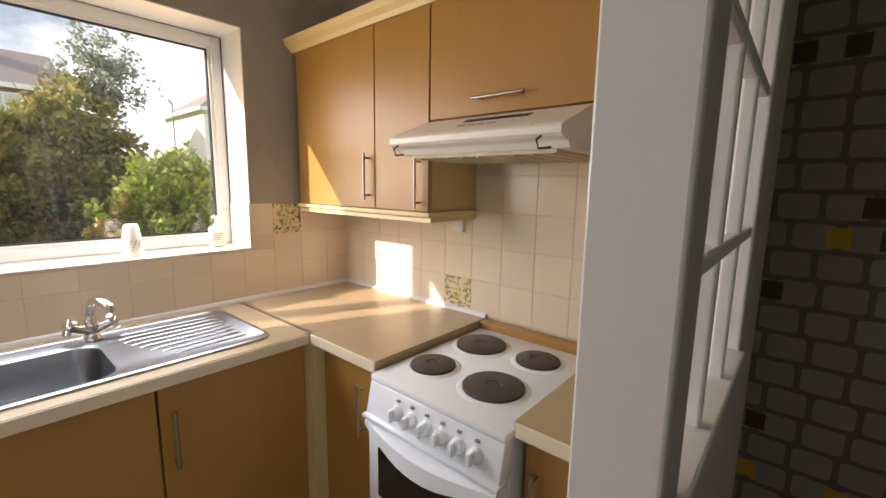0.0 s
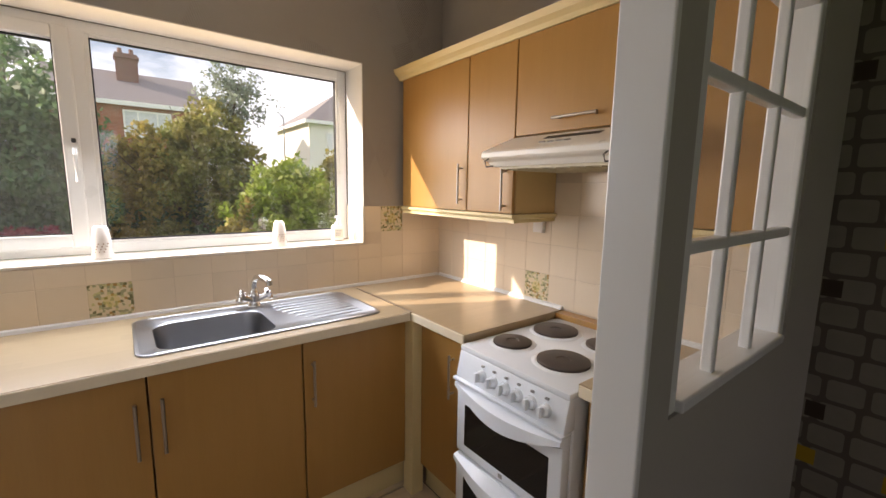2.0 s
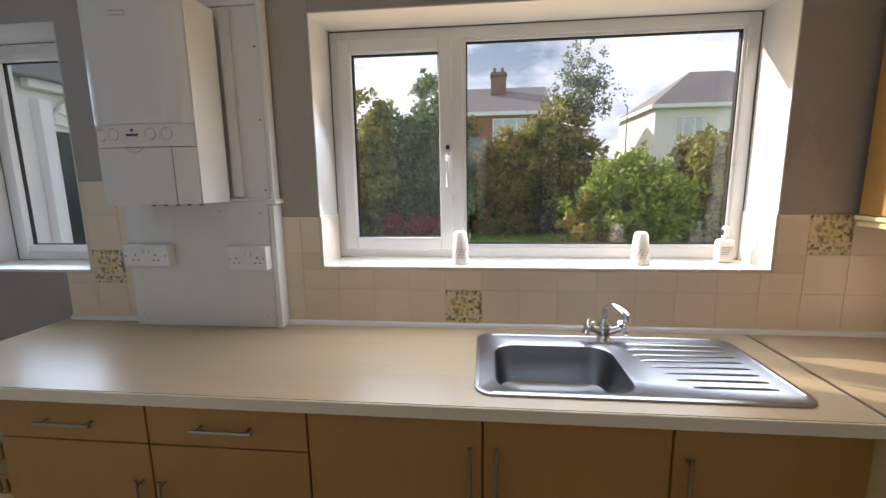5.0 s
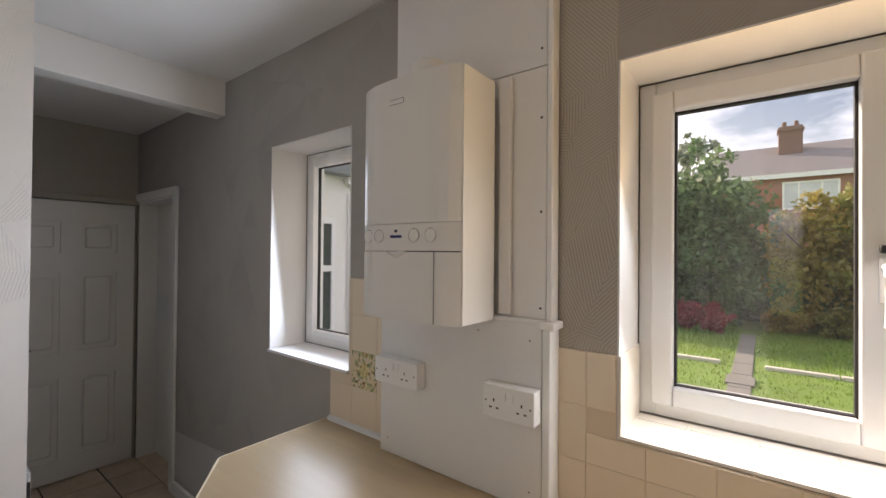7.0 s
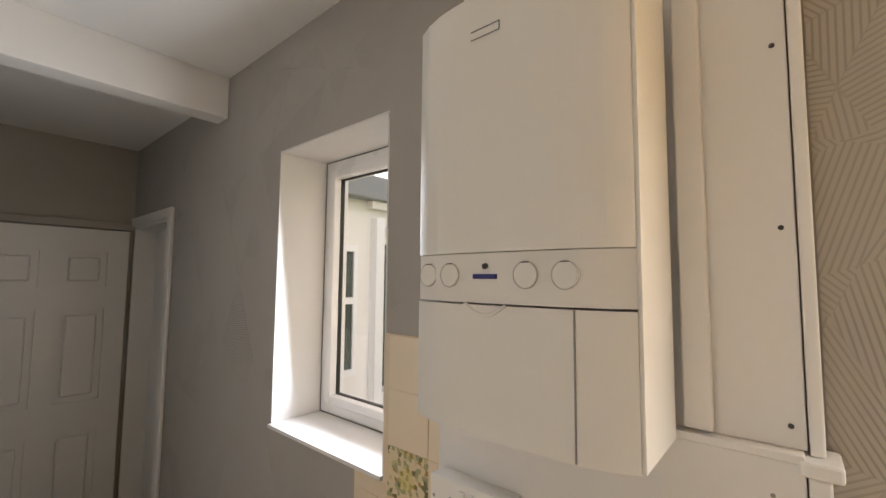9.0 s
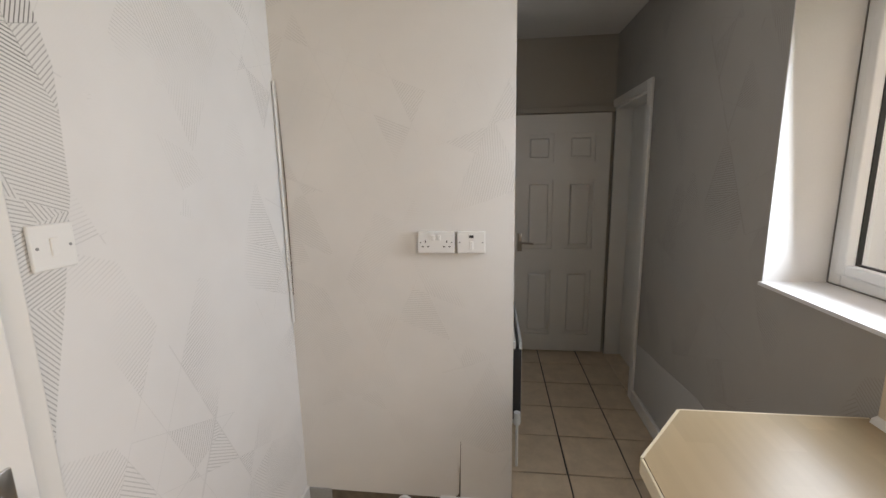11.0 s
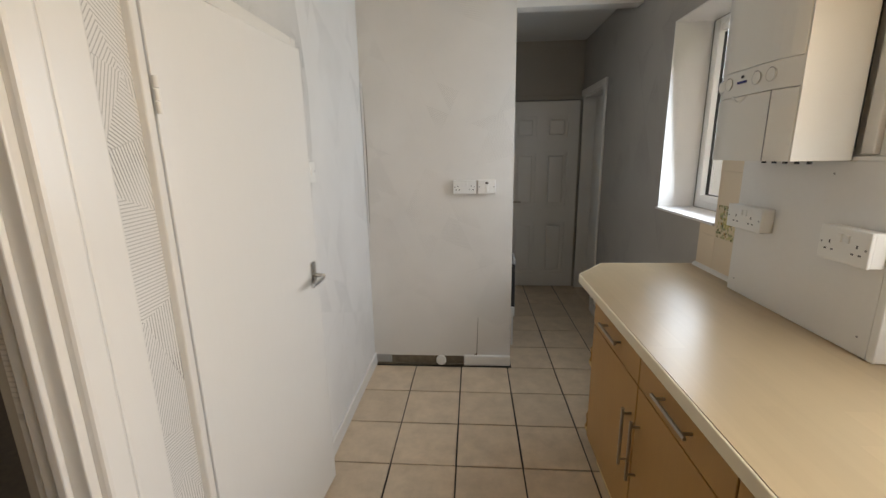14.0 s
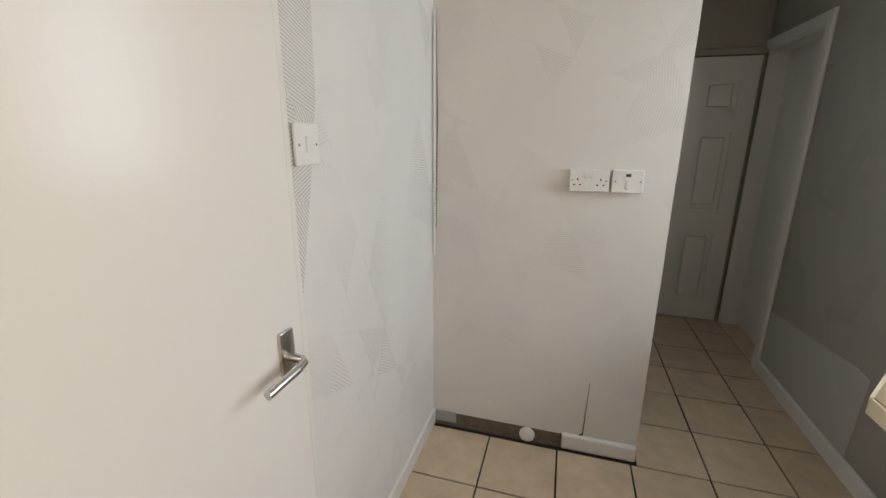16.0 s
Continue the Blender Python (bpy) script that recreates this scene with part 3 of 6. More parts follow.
def shell():
    bm = holed(bmesh.new(), "x", -0.30, 0.0, -6.2, 0.12, -0.3, 2.75, [WIN, SMALL, (-5.86, -5.17, 0.0, 2.0)])
    wall_w = solid("wall_window", bm, "grey_paper", "taupe-grey painted wall over ruled embossed wallpaper", "wall", kind="structure")
    bm = boxes(((0.0, 0.0, -0.3), (1.89, 0.12, 2.75)))
    wall_n = solid("wall_cooker", bm, "grey_paper_y", "taupe-grey painted wall above cream tiles", "wall", kind="structure")
    bm = holed(bmesh.new(), "x", 1.817, 1.888, -1.069, 0.0, -0.3, 2.75, [(-0.985, -0.375, 1.115, 1.90)])
    solid("wall_partition", bm, "dim_paint", "thin grey-painted partition with a small-paned inner window", "wall", kind="structure")
    bm = boxes(((1.817, -1.97, 2.03), (1.888, -1.083, 2.75)))
    solid("wall_over_doorway", bm, "dim_paint", "painted wall over the doorway", "wall", kind="structure")
    bm = holed(bmesh.new(), "x", EAST, 1.93, -4.065, -1.97, -0.3, 2.75, [(-3.0, -2.258, 0.0, 1.855)])
    solid("wall_side", bm, "white_paper_x", "white painted wall over ruled wallpaper", "wall", kind="structure")
    bm = boxes(((1.8085, -2.235, 0.0), (1.8118, -2.12, 2.6)), ((1.8085, -3.05, 1.90), (1.8118, -2.235, 2.6)))
    prism(bm, [(1.8085, y, z) for y, z in ((-3.05, 0.92), (-3.07, 1.05), (-3.13, 1.28), (-3.18, 1.50), (-3.19, 1.75), (-3.13, 2.05), (-3.18, 2.3), (-3.05, 2.6))], (0.0033, 0, 0))
    solid("ruled_wallpaper_strip", boxes(((0.0, -2.43, 1.362), (0.0016, WIN[0] - 0.001, 2.599))), "ruled_grey", "taupe wallpaper with clear dark ruled cells beside the window", "wallpaper", kind="structure")
    solid("bare_wallpaper_strip", bm, "ruled_paper", "unpainted white wallpaper with fine black ruled lines", "wallpaper", kind="structure")
    bm = boxes(((0.853, -5.9, -0.3), (1.93, -4.065, 2.75)))
    solid("wall_pier", bm, "white_paper_y", "off-white painted wall end over embossed wallpaper", "wall", kind="structure")
    bm = boxes(((-0.3, -6.2, -0.3), (1.93, -5.9, 2.75)))
    solid("wall_passage_end", bm, "dim_paint", "dim taupe wall above the passage door", "wall", kind="structure")
    solid("ceiling", boxes(((-0.3, -4.55, CEIL), (1.95, 0.12, CEIL + 0.12))), "ceiling_paint", "white painted ceiling", "ceiling", kind="structure")
    solid("ceiling_passage", boxes(((-0.3, -6.2, 2.535), (1.95, -4.55, 2.72))), "ceiling_paint", "white painted passage ceiling", "ceiling", kind="structure")
    solid("beam", boxes(((0.0, -4.56, 2.405), (0.853, -4.45, CEIL)), bevel=0.004), "cream_paint", "white boxed-in ceiling beam", "beam", kind="structure")
    solid("floor", boxes(((-0.3, -6.2, -0.3), (1.95, 0.12, -0.006))), "floor_grout", "dark-jointed tiled kitchen floor", "floor", kind="structure")
    # white linings of the window openings
    for name, (y0, y1, z0, z1), d in (("window_reveal_1", WIN, 0.20), ("window_reveal_2", SMALL, 0.20)):
        bm = boxes(((-d, y0, z0), (0.002, y0 + 0.005, z1)), ((-d, y1 - 0.005, z0), (0.002, y1, z1)), ((-d, y0, z1 - 0.005), (0.002, y1, z1)))
        if name == "window_reveal_2":
            box(bm, (-d, y0, z0), (0.014, y1, z0 + 0.012))
        solid(name, bm, "reveal_paint", "white painted window reveal", "reveal", kind="structure")
    # tiled backing of the splashback
    bm = holed(bmesh.new(), "x", 0.0, 0.005, -3.45, -0.005, 0.88, 1.36, [(WIN[0], WIN[1], WIN[2], 3), (-3.45, SMALL[1] + 0.002, SMALL[2], 3)])
    box(bm, (0.0, -3.33, 1.36), (0.005, -2.98, 1.515))
    splash_w = solid("splashback_window", bm, "pale_grout", "cream glazed tile splashback under the window", "splashback", kind="structure")
    splash_n = solid("splashback_cooker", boxes(((0.0, -0.005, 0.88), (1.815, 0.0, 1.505)), ((0.905, -0.005, 1.505), (1.515, 0.0, 1.66))), "grout", "cream glazed tile splashback behind the cooker", "splashback", kind="structure")
    return splash_w, splash_n


splash_w, splash_n = shell()


def dining_room():
    """The dim room behind the doorway."""
    bm = boxes(((1.888, -0.06, -0.3), (5.0, 0.06, 2.75)))
    solid("wall_stone_paper", bm, "stone_paper", "wall papered with printed pale stones, some brown and yellow", "wall", kind="structure")
    # The hole is an unseen opening, assumed here to let daylight in.
    bm = holed(bmesh.new(), "x", 4.9, 5.0, -5.0, -0.06, -0.3, 2.75, [(-3.4, -1.6, 0.9, 2.2)])
    for a, b in (((1.93, -5.0, -0.3), (4.9, -4.9, 2.75)), ((1.93, -4.9, -0.3), (1.95, -1.97, 2.75))):
        box(bm, a, b)
    solid("wall_dining", bm, "dim_paint", "dim painted dining room wall", "wall", kind="structure")
    solid("ceiling_dining", boxes(((1.89, -5.0, 2.5), (5.0, 0.06, 2.75))), "ceiling_paint", "white dining room ceiling", "ceiling", kind="structure")
    solid("floor_dining", boxes(((1.95, -5.0, -0.3), (5.0, 0.06, 0.0))), "carpet", "brown carpeted dining room floor", "floor", kind="structure")


dining_room()


# ---- windows ----
def pane_frame(bm, x0, x1, y0, y1, z0, z1, w, bevel=0.004):
    for a, b in (((x0, y0, z0), (x1, y0 + w, z1)), ((x0, y1 - w, z0), (x1, y1, z1)), ((x0, y0 + w, z0), (x1, y1 - w, z0 + w)), ((x0, y0 + w, z1 - w), (x1, y1 - w, z1))):
        box(bm, a, b, bevel)
    return bm


def main_window():
    y0, y1, z0, z1 = WIN
    w = thing("window_1", (-0.23, (y0 + y1) / 2, z0), "white plastic double-glazed window with an opening side sash", "window", kind="structure")
    bm = pane_frame(bmesh.new(), -0.27, -0.205, y0 + 0.006, y1 - 0.006, z0 + 0.014, z1 - 0.006, 0.045)
    box(bm, (-0.27, -1.765, z0 + 0.05), (-0.203, -1.70, z1 - 0.04), 0.004)
    part("window_frame", bm, "upvc", w)
    sash = part("sash", pane_frame(bmesh.new(), -0.262, -0.188, y0 + 0.042, -1.745, z0 + 0.048, z1 - 0.042, 0.055, 0.006), "upvc", w, "white plastic opening sash")
    bead = part("glazing_bead", pane_frame(bmesh.new(), -0.25, -0.212, -1.708, y1 - 0.042, z0 + 0.05, z1 - 0.042, 0.022), "upvc", w)
    for name, a, b in (("pane", (y0 + 0.097, -1.80), (z0 + 0.1, z1 - 0.097)), ("pane", (-1.687, y1 - 0.063), (z0 + 0.071, z1 - 0.063))):
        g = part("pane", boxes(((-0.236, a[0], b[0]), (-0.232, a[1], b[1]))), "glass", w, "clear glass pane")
        g.visible_shadow = False
        seal = pane_frame(bmesh.new(), -0.238, -0.218, a[0] - 0.0, a[1] + 0.0, b[0], b[1], 0.006, 0)
        part("gasket", seal, "rubber", w, "black rubber gasket")
    lever = bmesh.new()
    box(lever, (-0.188, -1.772, 1.52), (-0.178, -1.752, 1.62), 0.003)
    tube(lever, [(-0.18, -1.762, 1.6), (-0.16, -1.762, 1.6), (-0.152, -1.762, 1.58), (-0.152, -1.762, 1.47)], 0.008, 10)
    part("handle", lever, "upvc", sash, "white window handle", True)
    lock = bmesh.new()
    box(lock, (-0.188, -1.772, 1.63), (-0.172, -1.756, 1.648), 0.004)
    part("lock", lock, "dark", sash, "small black lock")


def small_window():
    y0, y1, z0, z1 = SMALL
    w = thing("window_2", (-0.23, (y0 + y1) / 2, z0), "narrow white plastic window in a deep reveal", "window", kind="structure")
    part("window_frame", pane_frame(bmesh.new(), -0.27, -0.203, y0 + 0.006, y1 - 0.006, z0 + 0.014, z1 - 0.006, 0.05), "upvc", w)
    part("sash", pane_frame(bmesh.new(), -0.26, -0.192, y0 + 0.045, y1 - 0.045, z0 + 0.052, z1 - 0.045, 0.035, 0.005), "upvc", w)
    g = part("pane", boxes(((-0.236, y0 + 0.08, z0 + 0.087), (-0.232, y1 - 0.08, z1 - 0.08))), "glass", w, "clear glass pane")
    g.visible_shadow = False
    part("gasket", pane_frame(bmesh.new(), -0.238, -0.222, y0 + 0.078, y1 - 0.078, z0 + 0.085, z1 - 0.078, 0.006, 0), "rubber", w, "black rubber gasket")


def inner_window():
    w = thing("window_3", (1.85, -0.68, 1.115), "white-painted small-paned inner window in the partition", "window", kind="structure")
    y0, y1, z0, z1 = -0.985, -0.375, 1.115, 1.90
    bm = bmesh.new()
    for a, b in (((1.815, y0, z0), (1.884, y0 + 0.035, z1)), ((1.815, y1 - 0.035, z0), (1.884, y1, z1)), ((1.815, y0 + 0.035, z0), (1.895, y1 - 0.035, z0 + 0.022)), ((1.815, y0 + 0.035, z1 - 0.03), (1.884, y1 - 0.035, z1))):
        box(bm, a, b, 0.004)
    part("window_frame", bm, "white_paint", w)
    for y in (-0.785, -0.585):
        part("glazing_bar", boxes(((1.856, y - 0.009, z0 + 0.02), (1.878, y + 0.009, z1 - 0.03)), bevel=0.004), "white_paint", w)
    for z in (1.38, 1.645):
        part("glazing_bar", boxes(((1.855, y0 + 0.035, z - 0.011), (1.879, y1 - 0.035, z + 0.011)), bevel=0.004), "white_paint", w)
    ys, zs = (y0 + 0.035, -0.785, -0.585, y1 - 0.035), (z0 + 0.022, 1.38, 1.645, z1 - 0.03)
    for a, b in zip(ys, ys[1:]):
        for c, d in zip(zs, zs[1:]):
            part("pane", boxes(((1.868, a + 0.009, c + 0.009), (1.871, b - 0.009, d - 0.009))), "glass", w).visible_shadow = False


main_window()
small_window()
inner_window()


# ---- doorway, doors, trim ----
def doorway():
    lining = thing("doorway_lining", (1.85, -1.52, 0), "white gloss-painted doorway lining", "door lining", kind="structure")
    for name, a, b in (("jamb", (1.815, -1.083, 0), (1.892, -1.067, 2.03)), ("jamb", (1.806, -1.985, 0), (1.899, -1.955, 2.03)), ("head", (1.806, -1.955, 2.015), (1.899, -1.083, 2.045)), ("door_stop", (1.84, -1.955, 0), (1.86, -1.943, 2.015))):
        part(name, boxes((a, b), bevel=0.003), "white_paint", lining)
    bm = bmesh.new()
    box(bm, (1.792, -2.122, 0), (1.812, -2.035, 2.1), 0.006)
    box(bm, (1.785, -2.03, 0), (1.812, -1.972, 2.06), 0.008)
    box(bm, (1.80, -2.036, 0), (1.812, -2.028, 2.06))
    box(bm, (1.792, -2.035, 2.045), (1.812, -1.07, 2.1), 0.006)
    solid("architrave", bm, "white_paint", "white gloss-painted moulded door architrave", "architrave", kind="structure")


def cupboard_door():
    """The flush door beside the doorway, a hand's width ajar."""
    bm = boxes(((1.79, -2.251, 0), (1.815, -2.228, 1.90)), ((1.79, -3.05, 0), (1.815, -3.0, 1.90)), ((1.79, -3.0, 1.856), (1.815, -2.257, 1.90)), bevel=0.004)
    solid("door_frame_1", bm, "cream_paint", "cream-white painted door frame", "door frame", kind="structure")
    d = thing("door_1", (1.788, -2.24, 0), "flush white gloss-painted cupboard door standing slightly ajar", "door", kind="structure")
    h, f = Vector((1.797, -2.267, 0)), Vector((1.748, -2.978, 0))
    along = (f - h).normalized()
    out = Vector((along.y, -along.x, 0)) * -1
    if out.x > 0:
        out = -out
    bm = prism(bmesh.new(), [h + Vector((0, 0, 0.012)), f + Vector((0, 0, 0.012)), f + Vector((0, 0, 1.85)), h + Vector((0, 0, 1.85))], -out * 0.035, 0.003)
    slab = part("door_leaf", bm, "white_paint", d)
    bm = bmesh.new()
    c = f - along * 0.055 + Vector((0, 0, 1.0))
    m = Matrix.Translation(c) @ Matrix((along, out, (0, 0, 1))).transposed().to_4x4()
    box(bm, (-0.019, 0, -0.05), (0.019, 0.009, 0.055), 0.003)
    bmesh.ops.transform(bm, matrix=m, verts=bm.verts)
    plate = part("backplate", bm, "satin", slab, "satin metal backplate", True)
    bm = bmesh.new()
    tube(bm, [m @ Vector(p) for p in ((0, 0.005, 0), (0, 0.04, 0), (-0.008, 0.05, 0), (-0.03, 0.053, -0.003), (-0.105, 0.05, -0.012))], 0.0085, 12)
    part("lever", bm, "satin", plate, "satin metal lever handle", True)
    for z in (1.60, 0.25):
        bm = bmesh.new()
        for k in range(3):
            rod(bm, (1.783, -2.258, z + k * 0.027 - 0.04), (1.783, -2.258, z + k * 0.027 - 0.016), 0.006, 12)
        part("hinge", bm, "cream_paint", d, "painted butt hinge", True)
    # Near-black sheet paints the unlit cupboard's shade behind the door gap.
    solid("cupboard_shade", boxes(((1.89, -3.0, 0), (1.95, -2.258, 1.86))), "dark", "near-black sheet standing in for the shade inside the cupboard", "wall", kind="structure")


def passage_door():
    d = thing("door_2", (0.40, -5.88, 0), "white six-panel moulded door at the end of the passage, closed", "door", kind="structure")
    x0, x1, z1, y = 0.03, 0.79, 1.965, -5.862
    cols, rws = ((x0 + 0.11, 0.36), (0.46, x1 - 0.11)), ((0.16, 0.72), (0.90, 1.46), (1.60, 1.82))
    holes = [(a, b, c, e) for a, b in cols for c, e in rws]
    leaf = part("door_leaf", holed(bmesh.new(), "y", -5.898, y, x0, x1, 0.012, z1, holes), "cream_paint", d)
    for a, b, c, e in holes:
        bm = boxes(((a, -5.89, c), (b, y - 0.016, e)))
        bm2 = box(bm, (a + 0.034, y - 0.018, c + 0.034), (b - 0.034, y - 0.002, e - 0.034), 0.012)
        part("panel", bm2, "cream_paint", leaf)
    bm = box(bmesh.new(), (0.70, y, 0.88), (0.735, y + 0.008, 1.03), 0.003)
    tube(bm, [(0.717, y, 0.955), (0.717, y + 0.045, 0.955), (0.70, y + 0.052, 0.955), (0.61, y + 0.05, 0.95)], 0.008, 10)
    part("handle", bm, "handle", leaf, "satin metal lever on a backplate", True)
    bm = boxes(((-0.0, -5.9, z1 + 0.01), (0.853, -5.868, z1 + 0.055)), ((0.8, -5.9, 0), (0.853, -5.87, z1 + 0.01)), bevel=0.004)
    solid("door_frame_2", bm, "dim_paint", "taupe painted door frame", "door frame", kind="structure")
    # white side door in the window wall, seen edge on
    s = thing("door_3", (-0.1, -5.5, 0), "white painted side door in a deep opening off the passage", "door", kind="structure")
    part("door_leaf", boxes(((-0.16, -5.855, 0.01), (-0.12, -5.175, 1.995)), bevel=0.003), "cream_paint", s)
    bm = boxes(((-0.3, -5.86, 0), (0.004, -5.845, 2.0)), ((-0.3, -5.185, 0), (0.004, -5.17, 2.0)), ((-0.3, -5.845, 1.985), (0.004, -5.185, 2.0)))
    box(bm, (0.0, -5.17, 0), (0.018, -5.10, 2.06), 0.004)
    box(bm, (0.0, -5.895, 2.0), (0.018, -5.17, 2.06), 0.004)
    solid("door_lining_3", bm, "cream_paint", "cream painted door lining and architrave", "door lining", kind="structure")


doorway()
cupboard_door()
passage_door()


def skirtings():
    bm = box(bmesh.new(), (1.797, -4.06, 0), (1.812, -3.03, 0.085), 0.005)
    solid("baseboard", bm, "white_paint", "white painted skirting board", "skirting", kind="structure")
    bm = box(bmesh.new(), (0.853, -4.08, 0.0), (1.176, -4.046, 0.078), 0.008)
    solid("baseboard_offcut", bm, "white_paint", "short loose piece of white skirting", "skirting", kind="structure")
    bm = boxes(((1.176, -4.068, 0), (1.812, -4.062, 0.068)), ((1.176, -4.063, 0), (1.812, -4.05, 0.012)))
    solid("bare_plaster_gap", bm, "plaster", "bare dirty plaster where the skirting is missing", "plaster", kind="structure")
    bm = box(bmesh.new(), (1.69, -4.066, 0.014), (1.808, -4.056, 0.074), 0.004)
    solid("mortar_patch", bm, "mortar", "smooth grey mortar patch in the bare plaster", "mortar", kind="structure")
    bm = prism(bmesh.new(), [(1.083, -4.064, 0.07), (1.088, -4.064, 0.07), (1.078, -4.064, 0.36), (1.076, -4.064, 0.36)], (0, 0.0012, 0))
    prism(bm, [(1.088, -4.064, 0.065), (1.115, -4.064, 0.068), (1.085, -4.064, 0.095)], (0, 0.001, 0))
    solid("paper_crack", bm, "plaster", "thin dark crack in the wall paper", "crack", kind="structure")
    bm = box(bmesh.new(), (0.0, -5.10, 0), (0.022, -3.48, 0.085), 0.005)
    solid("baseboard_passage", bm, "white_paint", "white painted skirting along the passage wall", "skirting", kind="structure")
    bm = turned(bmesh.new(), (1.335, -4.048, 0.045), [(0.036, 0), (0.036, 0.01), (0.03, 0.014), (0.01, 0.016)], 24, Matrix.Rotation(radians(-90), 3, "X"))
    cap = solid("pipe_cap", bm, "plastic", "round white plastic pipe cap at the foot of the wall", "pipe cap", smooth=True)
    bm = prism(bmesh.new(), [(0.0, y, z) for y, z in ((-5.10, 0.086), (-4.24, 0.086), (-4.225, 0.47), (-4.30, 0.48), (-5.10, 0.41))], (0.003, 0, 0))
    solid("bare_wall_patch", bm, "bare_patch", "pale unpainted patch on the foot of the passage wall", "wall patch", kind="structure")
    solid("threshold", boxes(((-0.30, -5.845, -0.006), (0.003, -5.185, 0.002))), "floor_tile", "beige tiled threshold in the side door's opening", "threshold", kind="structure")
    bm = bmesh.new()
    rod(bm, (1.803, -4.053, 0.9), (1.803, -4.053, 1.9), 0.006, 8)
    solid("corner_crack", prism(bmesh.new(), [(1.797, -4.0635, 1.02), (1.799, -4.0635, 1.02), (1.794, -4.0635, 1.5), (1.797, -4.0635, 1.88), (1.790, -4.0635, 1.5)], (0, 0.001, 0)), "plaster", "thin dark crack beside the corner", "crack", kind="structure")
    solid("corner_crack_filler", bm, "white_paper_x", "peeling paper edge in the corner", "wallpaper", kind="structure")


def radiator():
    r = thing("radiator", (0.80, -4.78, 0.2), "small white panel radiator on the passage wall", "radiator")
    bm = boxes(((0.79, -5.13, 0.22), (0.805, -4.43, 0.68)), ((0.82, -5.13, 0.22), (0.835, -4.43, 0.68)), bevel=0.006)
    part("panel", bm, "rad", r)
    part("side_grille", boxes(((0.792, -4.442, 0.25), (0.833, -4.425, 0.64)), bevel=0.003), "dark", r, "dark side grille")
    for y in (-4.98, -4.58):
        part("bracket", boxes(((0.833, y - 0.015, 0.3), (0.853, y + 0.015, 0.6))), "rad", r)
    bm = bmesh.new()
    rod(bm, (0.812, -4.395, 0.245), (0.812, -4.395, 0.31), 0.017, 16)
    rod(bm, (0.812, -4.43, 0.245), (0.812, -4.395, 0.245), 0.01, 12)
    rod(bm, (0.812, -4.395, 0.0), (0.812, -4.395, 0.25), 0.0075, 10)
    part("valve", bm, "plastic", r, "white radiator valve on a copper tail", True)


skirtings()
radiator()


# ---- base cabinets ----
FX = 0.575


def base_cabinet(y0, y1, handle_y, drawer, label):
    c = thing("base_cabinet", (0.3, (y0 + y1) / 2, 0.15), label, "kitchen cabinet", "beech kitchen cabinets")
    part("carcass", boxes(((0.012, y0 + 0.001, 0.15), (FX - 0.02, y1 - 0.001, 0.735 if y1 > -1.61 and y0 < -1.1 else 0.869))), "beech_light", c)
    top = 0.862
    if drawer:
        d = part("drawer", boxes(((FX - 0.018, y0 + 0.002, 0.722), (FX, y1 - 0.002, top)), bevel=0.002), "beech", c)
        bar_handle(d, (FX, (y0 + y1) / 2, 0.787), (0, 1, 0), 0.19, (1, 0, 0))
        top = 0.717
    d = part("door", boxes(((FX - 0.018, y0 + 0.002, 0.155), (FX, y1 - 0.002, top)), bevel=0.002), "beech", c)
    z = 0.685 if not drawer else 0.505
    bar_handle(d, (FX, handle_y, z), (0, 0, 1), 0.19 if not drawer else 0.22, (1, 0, 0))
    return c


base_cabinet(-1.105, -0.625, -1.07, False, "beech-effect kitchen base cabinet under the drainer, one door")
base_cabinet(-1.607, -1.107, -1.572, False, "beech-effect kitchen base cabinet under the sink, one door")
base_cabinet(-2.112, -1.609, -1.644, False, "beech-effect kitchen base cabinet beside the sink, one door")
base_cabinet(-2.618, -2.114, -2.58, True, "beech-effect kitchen base cabinet with a drawer over a door")
base_cabinet(-3.13, -2.62, -2.655, True, "beech-effect kitchen base cabinet with a drawer, at the worktop's end")


def corner_cabinet(x0, x1, handle_x, label):
    c = thing("base_cabinet", ((x0 + x1) / 2, -0.3, 0.15), label, "kitchen cabinet", "beech kitchen cabinets")
    part("carcass", boxes(((x0 + 0.001, -FX + 0.02, 0.15), (x1 - 0.001, -0.012, 0.869))), "beech_light", c)
    d = part("door", boxes(((x0 + 0.003, -FX - 0.003, 0.155), (x1 - 0.003, -FX + 0.015, 0.862)), bevel=0.002), "beech", c)
    bar_handle(d, (handle_x, -FX - 0.003, 0.69), (0, 0, 1), 0.19, (0, -1, 0))
    return c


corner_cabinet(0.634, 0.975, 0.875, "narrow beech-effect base cabinet between corner post and cooker")
corner_cabinet(1.50, 1.80, 1.535, "narrow beech-effect base cabinet beyond the cooker")
solid("corner_post", boxes(((0.557, -0.625, 0.0), (0.634, -0.56, 0.869)), bevel=0.003), "beech_moulding", "pale beech corner post between the cabinets", "corner post")
solid("plinth", boxes(((0.50, -3.13, 0.0), (0.518, -0.60, 0.148))), "beech_moulding", "pale plinth board under the sink cabinets", "plinth")
solid("plinth", boxes(((0.60, -0.52, 0.0), (0.975, -0.50, 0.148))), "beech_moulding", "pale plinth board under the corner cabinet", "plinth")


